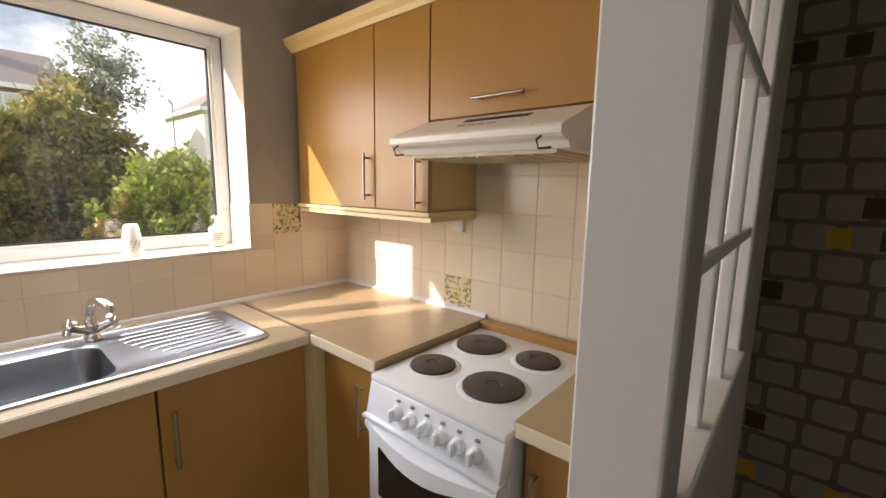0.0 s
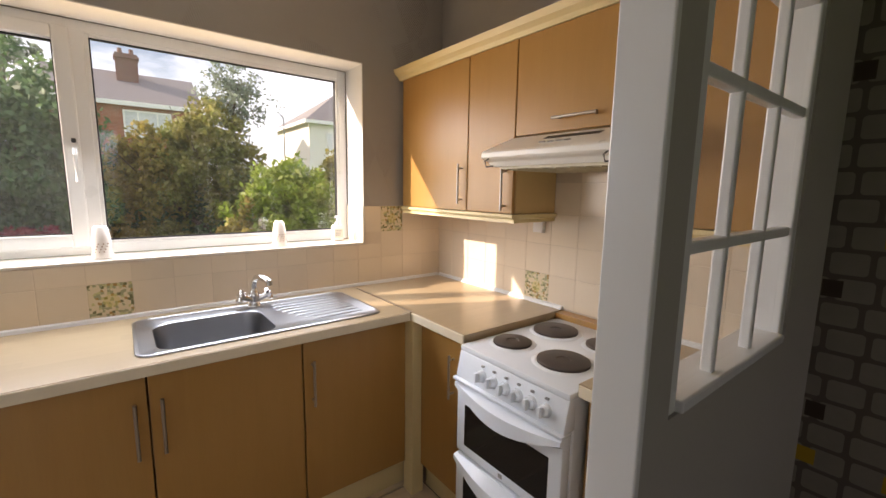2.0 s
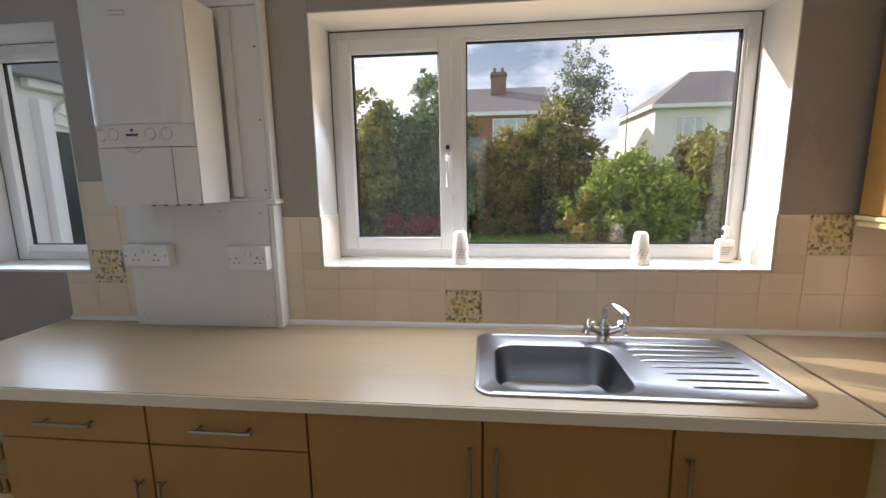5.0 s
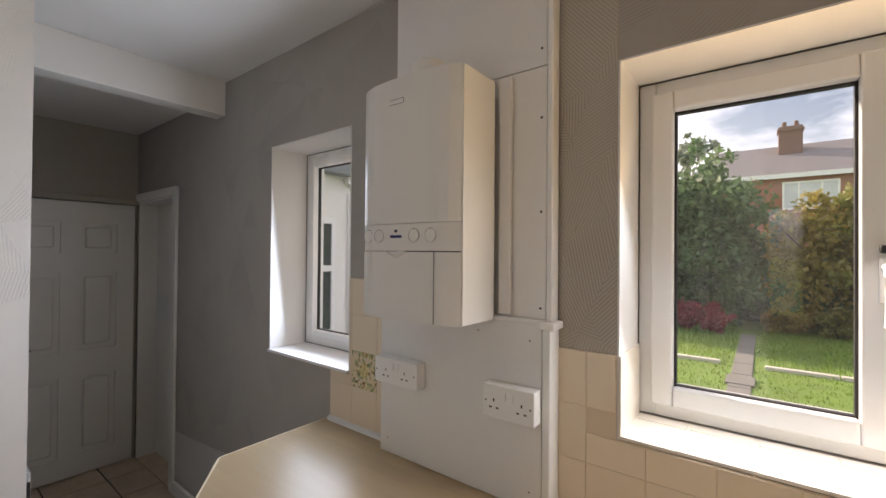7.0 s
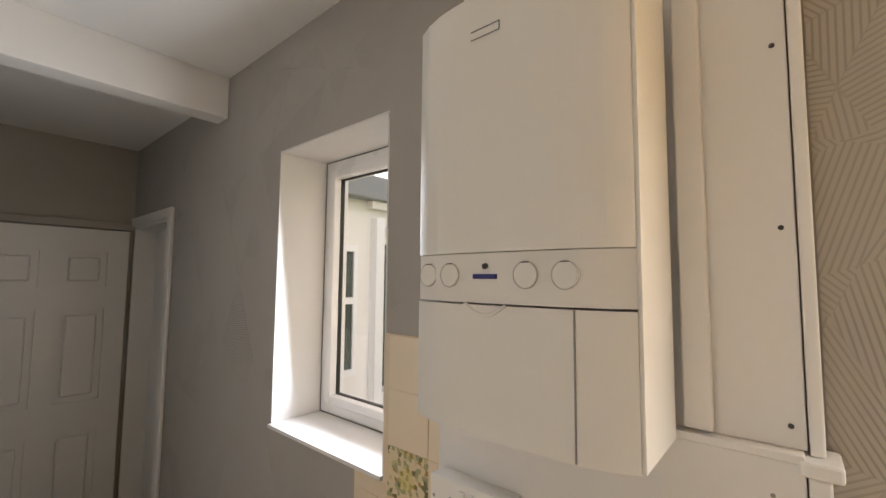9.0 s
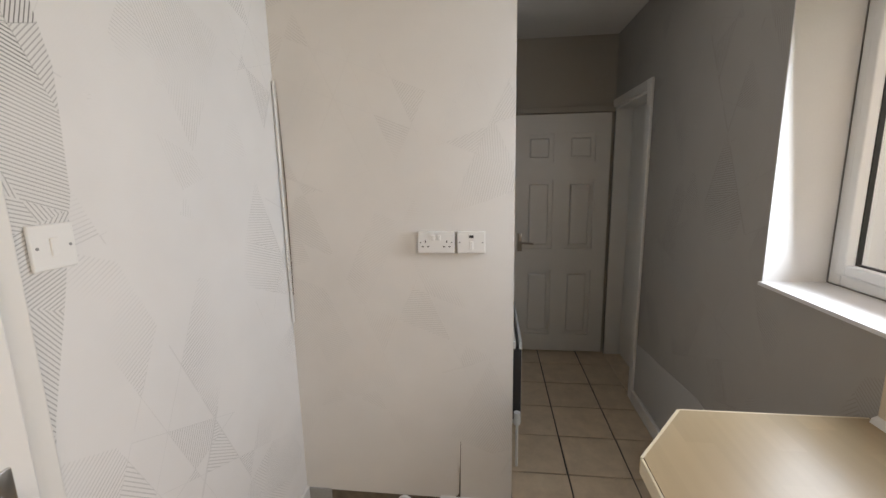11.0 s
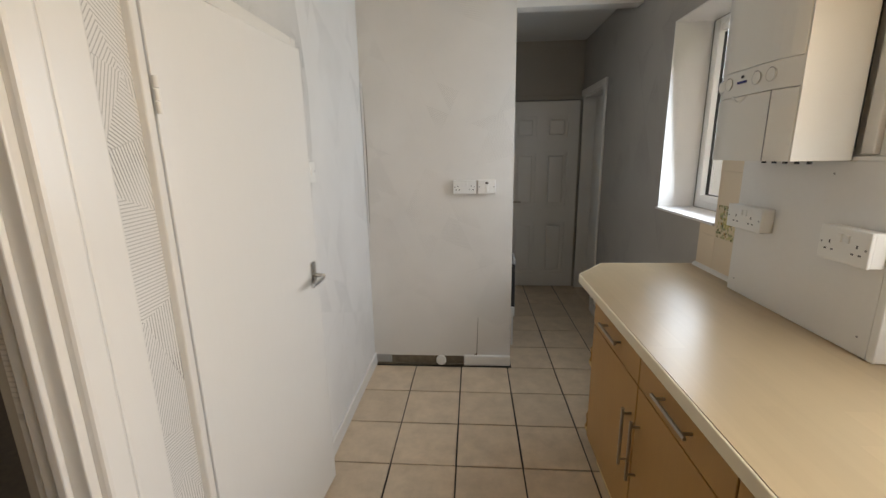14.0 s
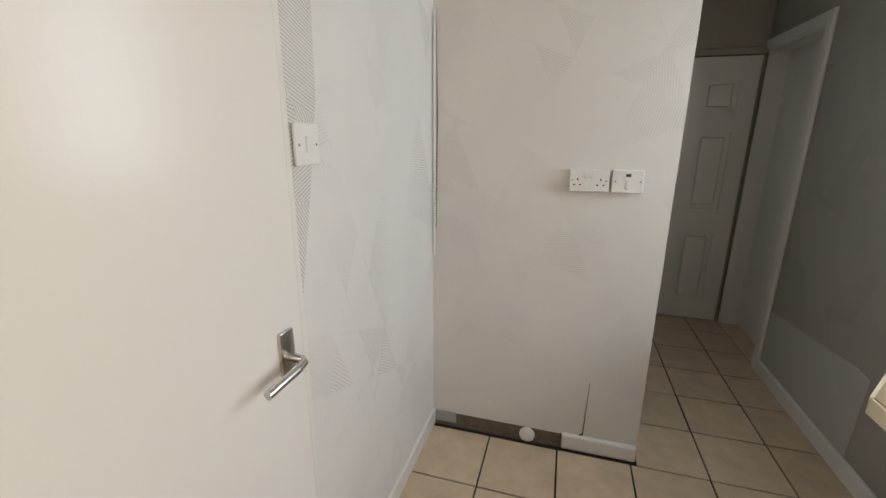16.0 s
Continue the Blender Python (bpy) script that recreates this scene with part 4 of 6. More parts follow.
def end_shelves():
    s = thing("end_shelf_unit", (0.3, -3.28, 0.1), "open beech end shelves with gallery rails under the worktop's end", "shelf unit")
    part("back_panel", boxes(((0.012, -3.44, 0.1), (0.03, -3.132, 0.869))), "beech_light", s)
    for z in (0.13, 0.48):
        bm = bmesh.new()
        prism(bm, [(0.03, -3.134, z), (0.56, -3.134, z), (0.56, -3.22, z), (0.44, -3.40, z), (0.03, -3.42, z)], (0, 0, 0.018), 0.003)
        shelf = part("shelf", bm, "beech_light", s)
        bm = bmesh.new()
        path = [(0.55, -3.15), (0.55, -3.215), (0.435, -3.39), (0.06, -3.41)]
        for a, b in zip(path, path[1:]):
            rod(bm, (*a, z + 0.075), (*b, z + 0.075), 0.007, 8)
            for k in (0.1, 0.5, 0.9):
                p = [a[i] + (b[i] - a[i]) * k for i in (0, 1)]
                rod(bm, (*p, z + 0.018), (*p, z + 0.045), 0.009, 8, 0.005)
                rod(bm, (*p, z + 0.045), (*p, z + 0.075), 0.005, 8, 0.008)
        part("gallery_rail", bm, "beech", shelf, "turned beech gallery rail", True)


end_shelves()


# ---- worktops ----
def worktops():
    z0, z1 = 0.870, 0.908
    bm = bmesh.new()
    for outline in ([(0.006, -0.6195), (0.61, -0.6195), (0.61, -0.78), (0.525, -0.78), (0.13, -0.78), (0.006, -0.78)], [(0.006, -0.78), (0.13, -0.78), (0.13, -1.60), (0.006, -1.60)],
                    [(0.525, -0.78), (0.61, -0.78), (0.61, -1.60), (0.525, -1.60)], [(0.006, -1.60), (0.13, -1.60), (0.525, -1.60), (0.61, -1.60), (0.61, -3.265), (0.452, -3.465), (0.006, -3.465)]):
        bm.faces.new([bm.verts.new((x, y, z0)) for x, y in outline])
    bmesh.ops.remove_doubles(bm, verts=bm.verts, dist=1e-5)
    up = bmesh.ops.extrude_face_region(bm, geom=list(bm.faces))["geom"]
    bmesh.ops.translate(bm, vec=(0, 0, z1 - z0), verts=[g for g in up if isinstance(g, bmesh.types.BMVert)])
    w = thing("worktop", (0.3, -1.7, z0), "long cream beech-effect laminate worktop with a clipped end", "worktop", "laminate worktops")
    part("top", bm, "worktop", w)
    bm = bmesh.new()
    box(bm, (0.61, -3.265, z0 - 0.001), (0.617, -0.626, z1 - 0.001), 0.003)
    prism(bm, [(0.61, -3.265, z0), (0.617, -3.267, z0), (0.457, -3.472, z0), (0.452, -3.465, z0)], (0, 0, z1 - z0 - 0.001))
    box(bm, (0.006, -3.472, z0), (0.452, -3.465, z1 - 0.001))
    part("front_edge", bm, "worktop_edge", w, "pale laminate edging")
    for x0, x1, label in ((0.006, 0.984, "short cream beech-effect laminate worktop in the corner"), (1.487, 1.812, "short cream beech-effect laminate worktop beyond the cooker")):
        w = thing("worktop", ((x0 + x1) / 2, -0.3, z0), label, "worktop", "laminate worktops")
        part("top", boxes(((x0, -0.61 if x0 > 1 else -0.6185, z0), (x1, -0.006, z1))), "worktop", w)
        part("front_edge", boxes(((max(x0 + 0.004, 0.618), -0.6255 if x0 < 1 else -0.617, z0 - 0.001), (x1, -0.6185 if x0 < 1 else -0.61, z1 - 0.001)), bevel=0.003), "worktop_edge", w, "pale laminate edging")
    solid("worktop_joint_strip", boxes(((0.024, -0.625, z1 + 0.0004), (0.615, -0.613, z1 + 0.0026)), bevel=0.001), "handle", "thin metal joint strip between the worktops", "joint strip")
    bm = bmesh.new()
    for a, b in (((0.006, -2.46, 0), (0.006, -0.02, 0)), ((0.006, -3.45, 0), (0.006, -3.09, 0))):
        prism(bm, [(0.006, a[1], z1), (0.022, a[1], z1), (0.018, a[1], z1 + 0.012), (0.006, a[1], z1 + 0.018)], (0, b[1] - a[1], 0))
    for a, b in ((0.02, 0.984), (1.50, 1.81)):
        prism(bm, [(a, -0.006, z1), (a, -0.022, z1), (a, -0.018, z1 + 0.012), (a, -0.006, z1 + 0.018)], (b - a, 0, 0))
    solid("sealing_strip", bm, "white_paint", "white sealing strip along the worktops", "sealing strip", kind="structure")
    solid("cooker_back_batten", boxes(((0.986, -0.065, 0.80), (1.485, -0.006, 0.905)), bevel=0.002), "beech", "beech batten on the wall behind the cooker", "batten")


worktops()


def ring(cx, cy, hx, hy, r, z, n=12):
    pts = []
    for qx, qy, a0 in ((1, 1, 0), (-1, 1, 90), (-1, -1, 180), (1, -1, 270)):
        for k in range(n):
            a = radians(a0 + 90 * k / (n - 1))
            pts.append(Vector((cx + qx * (hx - r) + r * math.cos(a), cy + qy * (hy - r) + r * math.sin(a), z)))
    return pts


def sink():
    s = thing("sink", (0.32, -1.18, 0.9), "stainless steel inset sink with a ribbed drainer", "sink")
    bm = bmesh.new()
    cx, cy = 0.318, -1.18
    bx_, by_ = 0.345, -1.37
    levels = [ring(cx, cy, 0.2345, 0.4515, 0.05, 0.909), ring(cx, cy, 0.2335, 0.4505, 0.05, 0.914), ring(cx, cy, 0.222, 0.439, 0.045, 0.9155), ring(cx, cy, 0.215, 0.432, 0.042, 0.911),
              ring(bx_, by_, 0.172, 0.208, 0.075, 0.9105), ring(bx_, by_, 0.165, 0.20, 0.07, 0.905), ring(bx_, by_, 0.158, 0.193, 0.065, 0.86), ring(bx_, by_, 0.148, 0.183, 0.06, 0.775),
              ring(bx_, by_, 0.125, 0.16, 0.06, 0.757), ring(bx_, by_, 0.04, 0.04, 0.035, 0.753)]
    loops = [[bm.verts.new(p) for p in lv] for lv in levels]
    for a, b in zip(loops, loops[1:]):
        n = len(a)
        for i in range(n):
            bm.faces.new((a[i], a[(i + 1) % n], b[(i + 1) % n], b[i]))
    bm.faces.new(loops[-1])
    part("bowl_and_rim", bm, "steel", s, "", True)
    bm = bmesh.new()
    for i in range(8):
        x, start = 0.165 + i * 0.043, -1.115 + 0.1 * (i / 7) ** 2
        pts = [(x, start, 0.9078), (x, start + 0.025, 0.9102), (x, -0.815, 0.9102), (x, -0.79, 0.9078)]
        for a, b in zip(pts, pts[1:]):
            rod(bm, a, b, 0.005, 8)
    part("drainer_ribs", bm, "steel", s, "", True)
    bm = turned(bmesh.new(), (bx_, by_, 0.7525), [(0.042, 0), (0.042, 0.003), (0.03, 0.004), (0.028, 0.0015), (0.004, 0.001)], 24)
    part("waste", bm, "chrome", s, "chrome plug hole", True)
    t = thing("mixer_tap", (0.125, -1.17, 0.912), "chrome mixer tap with two cross-head handles", "tap")
    bm = turned(bmesh.new(), (0.125, -1.17, 0.911), [(0.028, 0), (0.028, 0.006), (0.024, 0.012), (0.021, 0.03), (0.025, 0.045), (0.024, 0.062), (0.016, 0.072), (0.0135, 0.085)], 24)
    part("body", bm, "chrome", t, "", True)
    bm = tube(bmesh.new(), [(0.125, -1.17, 0.985), (0.125, -1.17, 1.0), (0.13, -1.168, 1.03), (0.15, -1.162, 1.05), (0.18, -1.155, 1.058), (0.235, -1.14, 1.052), (0.25, -1.136, 1.045), (0.254, -1.135, 1.028)], 0.0135, 14)
    part("spout", bm, "chrome", t, "", True)
    for s_ in (-1, 1):
        bm = bmesh.new()
        base = Vector((0.13, -1.17 + s_ * 0.015, 0.945))
        tip = base + Vector((0.01, s_ * 0.045, 0.022))
        rod(bm, base, tip, 0.014, 16)
        d = (tip - base).normalized()
        q = d.to_track_quat("Z", "Y")
        for k in range(3):
            v = q @ Vector((math.cos(radians(60 * k)), math.sin(radians(60 * k)), 0)) * 0.029
            rod(bm, tip - v, tip + v, 0.0092, 10)
        rod(bm, tip, tip + d * 0.012, 0.016, 16, 0.01)
        part("tap_handle", bm, "chrome", t, "chrome cross-head handle", True)


sink()


# ---- cooker ----
def cooker():
    X0, X1, Y0, Y1 = 0.995, 1.485, -0.64, -0.068
    c = thing("electric_cooker", ((X0 + X1) / 2, -0.37, 0), "white freestanding electric cooker with four solid hotplates", "cooker")
    part("body", boxes(((X0, Y0 + 0.02, 0.02), (X1, Y1, 0.862)), bevel=0.004), "enamel", c)
    bm = box(bmesh.new(), (X0 - 0.001, Y0 - 0.008, 0.859), (X1 + 0.001, Y1, 0.883), 0.008)
    hob = part("hob", bm, "enamel", c, "white enamel hob", True)
    for x, y, r in ((1.103, -0.478, 0.073), (1.117, -0.232, 0.09), (1.338, -0.218, 0.073), (1.331, -0.47, 0.09)):
        bm = turned(bmesh.new(), (x, y, 0.882), [(r + 0.02, 0), (r + 0.012, 0.004), (r + 0.004, 0.005), (r + 0.003, 0.003)], 40)
        part("hotplate_dish", bm, "enamel", hob, "", True)
        bm = turned(bmesh.new(), (x, y, 0.884), [(r, 0), (r, 0.009), (r - 0.005, 0.012), (0.024, 0.012), (0.022, 0.009), (0.005, 0.009)], 40)
        part("hotplate", bm, "iron", hob, "brown-black cast iron hotplate", True)
    bm = prism(bmesh.new(), [(X0, Y0 + 0.03, 0.862), (X0, Y0 - 0.006, 0.862), (X0, Y0 - 0.028, 0.76), (X0, Y0 + 0.03, 0.76)], (X1 - X0, 0, 0), 0.005)
    fascia = part("control_panel", bm, "enamel", c, "", True)
    part("ledge", boxes(((X0 - 0.004, Y0 - 0.042, 0.752), (X1 + 0.004, Y0 + 0.01, 0.764)), bevel=0.005), "enamel", fascia, "white lip under the knobs", True)
    out = Vector((0, -0.985, 0.173)).normalized()
    for k in range(6):
        x = 1.128 + k * 0.0565
        p = Vector((x, Y0 - 0.0165, 0.806))
        bm = bmesh.new()
        rod(bm, p, p + out * 0.012, 0.0225, 24, 0.021)
        rod(bm, p + out * 0.012, p + out * 0.026, 0.019, 24, 0.016)
        box(bm, (x - 0.005, p.y - 0.036, 0.791), (x + 0.005, p.y - 0.02, 0.826), 0.002)
        part("knob", bm, "enamel", fascia, "white control knob", True)
        bm = bmesh.new()
        q = p + Vector((0.0, -0.0085 + 0.012, 0.033))
        box(bm, (x - 0.006, q.y - 0.004, q.z), (x + 0.006, q.y + 0.004, q.z + 0.006))
        part("marking", bm, "grey_mark", fascia, "small printed mark")
    for z0, z1, win in ((0.462, 0.752, (0.50, 0.665)), (0.09, 0.452, (0.15, 0.37))):
        d = part("oven_door", boxes(((X0 + 0.003, Y0 - 0.022, z0), (X1 - 0.003, Y0 + 0.02, z1)), bevel=0.008), "enamel", c, "white oven door with black window", True)
        part("oven_window", boxes(((X0 + 0.05, Y0 - 0.0245, win[0]), (X1 - 0.05, Y0 - 0.015, win[1])), bevel=0.004), "black_glass", d, "black glass oven window")
        bm = bmesh.new()
        n, top = 14, z1 - 0.03
        low = lambda k: top - 0.055 * math.sin(math.pi * k / n)
        a = []
        for k in range(n + 1):
            x = X0 + 0.004 + (X1 - X0 - 0.008) * k / n
            bulge = 0.03 * math.sin(math.pi * k / n)
            a.append([bm.verts.new(v) for v in ((x, Y0 - 0.02, top + 0.026), (x, Y0 - 0.034 - bulge, top + 0.02 - 0.3 * (top - low(k))), (x, Y0 - 0.036 - bulge, low(k) + 0.006), (x, Y0 - 0.022, low(k) - 0.004))])
        for p, q in zip(a, a[1:]):
            for i in range(4):
                bm.faces.new((p[i], q[i], q[(i + 1) % 4], p[(i + 1) % 4]))
        bm.faces.new(a[0]), bm.faces.new(a[-1][::-1])
        part("door_handle", bm, "enamel", d, "curved white door handle", True)
        if win[0] > 0.45:
            part("badge", boxes(((1.228, Y0 - 0.0245, 0.476), (1.246, Y0 - 0.02, 0.492)), bevel=0.002), "grey_mark", d, "small grey badge")
    for x in (X0 + 0.03, X1 - 0.03):
        for y in (Y0 + 0.05, Y1 - 0.05):
            part("foot", rod(bmesh.new(), (x, y, 0), (x, y, 0.025), 0.016, 12), "dark", c)


cooker()


# ---- wall cabinets and hood ----
def wall_cabinet(x0, x1, z0, z1, handle, label, end=None):
    c = thing("wall_cabinet", ((x0 + x1) / 2, -0.15, z0), label, "kitchen cabinet", "beech wall cabinets")
    part("carcass", boxes(((x0 + 0.001, -0.28, z0), (x1 - 0.001, -0.009, z1))), "beech_light", c)
    d = part("door", boxes(((x0 + 0.002, -0.30, z0 + 0.002), (x1 - 0.002, -0.282, z1 - 0.002)), bevel=0.002), "beech", c)
    p, way, ln = handle
    bar_handle(d, (p[0], -0.30, p[1]), way, ln, (0, -1, 0))
    return c


TOP = 2.075
wall_cabinet(0.03, 0.609, 1.36, TOP, ((0.572, 1.49), (0, 0, 1), 0.19), "wide beech-effect wall cabinet in the corner")
wall_cabinet(0.611, 0.909, 1.36, TOP, ((0.865, 1.47), (0, 0, 1), 0.19), "narrow beech-effect wall cabinet beside the hood")
wall_cabinet(0.912, 1.510, 1.685, TOP, ((1.21, 1.735), (1, 0, 0), 0.19), "beech-effect lift-up wall cabinet above the hood")
wall_cabinet(1.513, 1.812, 1.36, TOP, ((1.55, 1.51), (0, 0, 1), 0.22), "narrow beech-effect wall cabinet beyond the hood")
bm = bmesh.new()
prism(bm, [(0.0, -0.27, TOP), (0.0, -0.305, TOP), (0.0, -0.315, TOP + 0.015), (0.0, -0.335, TOP + 0.03), (0.0, -0.345, TOP + 0.055), (0.0, -0.27, TOP + 0.055)], (1.812, 0, 0))
solid("cornice", bm, "beech_moulding", "pale moulded cornice along the wall cabinets", "cornice")
for x0, x1 in ((0.03, 0.922), (1.505, 1.812)):
    bm = prism(bmesh.new(), [(x0, -0.265, 1.359), (x0, -0.312, 1.359), (x0, -0.312, 1.345), (x0, -0.300, 1.337), (x0, -0.302, 1.322), (x0, -0.265, 1.322)], (x1 - x0, 0, 0))
    if x0 < 1:
        prism(bm, [(0.885, -0.265, 1.359), (0.922, -0.265, 1.359), (0.922, -0.265, 1.345), (0.910, -0.265, 1.337), (0.912, -0.265, 1.322), (0.885, -0.265, 1.322)], (0, 0.257, 0))
    solid("pelmet", bm, "beech_moulding", "pale moulded light pelmet under the wall cabinets", "pelmet")


def hood():
    h = thing("cooker_hood", (1.21, -0.25, 1.52), "white visor cooker hood with slotted top", "cooker hood")
    x0, x1 = 0.915, 1.508
    prof = [(-0.012, 1.683), (-0.285, 1.683), (-0.315, 1.678), (-0.484, 1.613), (-0.494, 1.605), (-0.494, 1.588), (-0.484, 1.580), (-0.452, 1.574), (-0.44, 1.556), (-0.012, 1.55)]
    bm = prism(bmesh.new(), [(x0, y, z) for y, z in prof], (x1 - x0, 0, 0), 0.002)
    body = part("body", bm, "hood_white", h)
    d = Vector((0, -0.169, -0.065)).normalized()
    n = Vector((0, -0.065, 0.169)).normalized()
    for k in range(22):
        p = Vector((1.13 + k * 0.0105, -0.368, 1.6576)) + n * 0.001
        m = Matrix((Vector((1, 0, 0)), d, n)).transposed().to_4x4()
        bm = box(bmesh.new(), (-0.0028, -0.016, -0.002), (0.0028, 0.016, 0.0012))
        bmesh.ops.transform(bm, matrix=Matrix.Translation(p) @ m, verts=bm.verts)
        part("vent_slot", bm, "dark", body)
    for k in range(4):
        p = Vector((1.16 + k * 0.035, -0.43, 1.6338)) + n * 0.001
        bm = box(bmesh.new(), (-0.013, -0.004, -0.002), (0.013, 0.004, 0.003), 0.001)
        bmesh.ops.transform(bm, matrix=Matrix.Translation(p) @ Matrix((Vector((1, 0, 0)), d, n)).transposed().to_4x4(), verts=bm.verts)
        part("slider_switch", bm, "grey_mark", body)
    grille = part("grease_filter", boxes(((x0 + 0.04, -0.43, 1.546), (x1 - 0.04, -0.04, 1.556))), "filter", h, "cream slatted grease filter")
    for k in range(9):
        x = x0 + 0.06 + k * 0.059
        part("slat", boxes(((x, -0.42, 1.542), (x + 0.006, -0.05, 1.5462))), "filter", grille)
    for x in (x0 + 0.035, x1 - 0.055):
        bm = tube(bmesh.new(), [(x, -0.486, 1.584), (x - 0.004, -0.503, 1.573), (x, -0.50, 1.552), (x + 0.03, -0.492, 1.554)], 0.003, 8)
        part("catch", bm, "dark", h, "wire catch", True)


hood()
bm = box(bmesh.new(), (0.80, -0.030, 1.262), (0.86, -0.008, 1.322), 0.004)
solid("spur_switch", bm, "plastic", "white fused spur under the wall cabinet", "switch")


# ---- boiler and its boards ----
def boiler():
    back = thing("boiler_backboard", (0.02, -2.77, 0.909), "white board behind the sockets, standing on the worktop", "board")
    part("board", boxes(((0.007, -3.078, 0.909), (0.066, -2.455, 1.428)), bevel=0.002), "board", back)
    part("top_ledge", boxes(((0.007, -3.078, 1.4285), (0.070, -2.455, 1.44)), bevel=0.002), "board", back, "narrow white ledge")
    for y, z in ((-2.49, 1.38), (-2.66, 1.39), (-2.49, 0.96), (-3.04, 0.96)):
        part("screw", rod(bmesh.new(), (0.065, y, z), (0.0668, y, z), 0.003, 10), "grey_mark", back)
    bm = boxes(((0.003, -3.03, 1.44), (0.046, -2.452, 2.148)), ((0.003, -3.03, 2.151), (0.046, -2.452, 2.598)), bevel=0.002)
    up = solid("boiler_upper_board", bm, "board", "white boxing board behind the boiler", "board")
    solid("boiler_batten", boxes(((0.046, -2.594, 1.445), (0.064, -2.556, 2.135)), bevel=0.003), "board", "white batten beside the boiler", "batten")
    for z in (1.47, 1.74, 2.005, 2.2):
        part("screw", rod(bmesh.new(), (0.045, -2.468, z), (0.0478, -2.468, z), 0.0036, 10), "dark", up, "dark screw head")
    tr = thing("cable_trunking", (0.015, -2.44, 0.909), "white vertical cable trunking", "trunking")
    part("upper_run", boxes(((0.003, -2.45, 1.436), (0.050, -2.434, 2.598)), bevel=0.003), "plastic", tr)
    part("lower_run", boxes(((0.003, -2.453, 0.909), (0.068, -2.430, 1.414)), bevel=0.003), "plastic", tr)
    part("joint_cap", boxes(((0.003, -2.462, 1.4145), (0.072, -2.418, 1.4355)), bevel=0.004), "plastic", tr)
    b = thing("combi_boiler", (0.15, -2.79, 1.43), "white wall-hung combi boiler with a dial panel", "boiler")
    y0, y1, z0, z1 = -2.985, -2.603, 1.428, 2.128
    out = []
    for k in range(13):
        t = k / 12
        y = y0 + 0.004 + (y1 - y0 - 0.008) * t
        out.append((0.238 + 0.028 * (1 - (2 * t - 1) ** 4), y))
    outline = [(0.078, y0, z0)] + [(x, y, z0) for x, y in out] + [(0.078, y1, z0)]
    bm = prism(bmesh.new(), outline, (0, 0, 0.197))
    part("lower_cover", bm, "boiler_white", b, "", True)
    bm = prism(bmesh.new(), [(0.078, y0, 1.7062)] + [(x, y, 1.7062) for x, y in out] + [(0.078, y1, 1.7062)], (0, 0, z1 - 1.7062), 0.0015)
    part("upper_cover", bm, "boiler_white", b, "", True)
    bm = prism(bmesh.new(), [(0.078, y0 + 0.002, 1.628)] + [(x - 0.003, y, 1.628) for x, y in out] + [(0.078, y1 - 0.002, 1.628)], (0, 0, 0.077))
    panel = part("control_panel", bm, "boiler_white", b, "", True)
    part("side_panel", boxes(((0.076, y1 - 0.004, z0 + 0.001), (0.236, y1 + 0.002, z1 - 0.002)), bevel=0.0015), "boiler_white", b)
    for y in (-2.943, -2.888, -2.748, -2.690):
        t = (y - y0 - 0.004) / (y1 - y0 - 0.008)
        f = 0.238 + 0.028 * (1 - (2 * t - 1) ** 4)
        bm = bmesh.new()
        rod(bm, (f - 0.012, y, 1.671), (f + 0.001, y, 1.671), 0.0178, 28)
        part("dial", bm, "boiler_white", panel, "white round dial", True)
        bm = bmesh.new()
        for k in range(24):
            a, c = 2 * math.pi * k / 24, 2 * math.pi * (k + 1) / 24
            rod(bm, (f + 0.0005, y + 0.0195 * math.cos(a), 1.671 + 0.0195 * math.sin(a)), (f + 0.0005, y + 0.0195 * math.cos(c), 1.671 + 0.0195 * math.sin(c)), 0.0006, 6)
        part("dial_ring", bm, "pale_mark", panel, "thin pale grey dial ring")
        part("pointer", boxes(((f, y - 0.006, 1.6885), (f + 0.0018, y + 0.006, 1.6898))), "dark", panel, "dark pointer mark")
    # Near-black filler that paints the shadow gap between case and board.
    part("rear_gap_shade", boxes(((0.046, y0 + 0.03, z0 + 0.03), (0.078, y1 - 0.03, z1 - 0.03))), "dark", b, "near-black block painting the shadow gap behind the case")
    part("display", boxes(((0.255, -2.84, 1.665), (0.267, -2.797, 1.6725)), bevel=0.001), "blue_screen", panel, "small blue display")
    bm = rod(bmesh.new(), (0.255, -2.818, 1.687), (0.2668, -2.818, 1.684), 0.0045, 12)
    part("button", bm, "dark", panel, "small black button", True)
    bm = bmesh.new()
    pts = []
    for k in range(11):
        t = k / 10
        pts.append((0.2665, -2.855 + 0.075 * t, 1.627 - 0.017 * math.sin(math.pi * t)))
    tube(bm, pts, 0.003, 8)
    part("grip_lip", bm, "boiler_white", b, "curved grip of the drop-down cover", True)
    bm = bmesh.new()
    box(bm, (0.255, -2.6795, z0 + 0.002), (0.2635, -2.6775, 1.626))
    part("cover_seam", bm, "grey_mark", b, "thin dark seam")
    bm = bmesh.new()
    for a, c in (((0.266, -2.845, 2.052), (0.2672, -2.79, 2.0535)), ((0.266, -2.845, 2.066), (0.2672, -2.79, 2.0675)), ((0.266, -2.7915, 2.052), (0.2672, -2.79, 2.0675))):
        box(bm, a, c)
    part("maker_plate", bm, "grey_mark", b, "faint outline of the maker's plate")
    bm = turned(bmesh.new(), (0.15, -2.79, z1), [(0.064, 0), (0.064, 0.022), (0.056, 0.028), (0.055, 0.05), (0.05, 0.07), (0.036, 0.083), (0.01, 0.088)], 28)
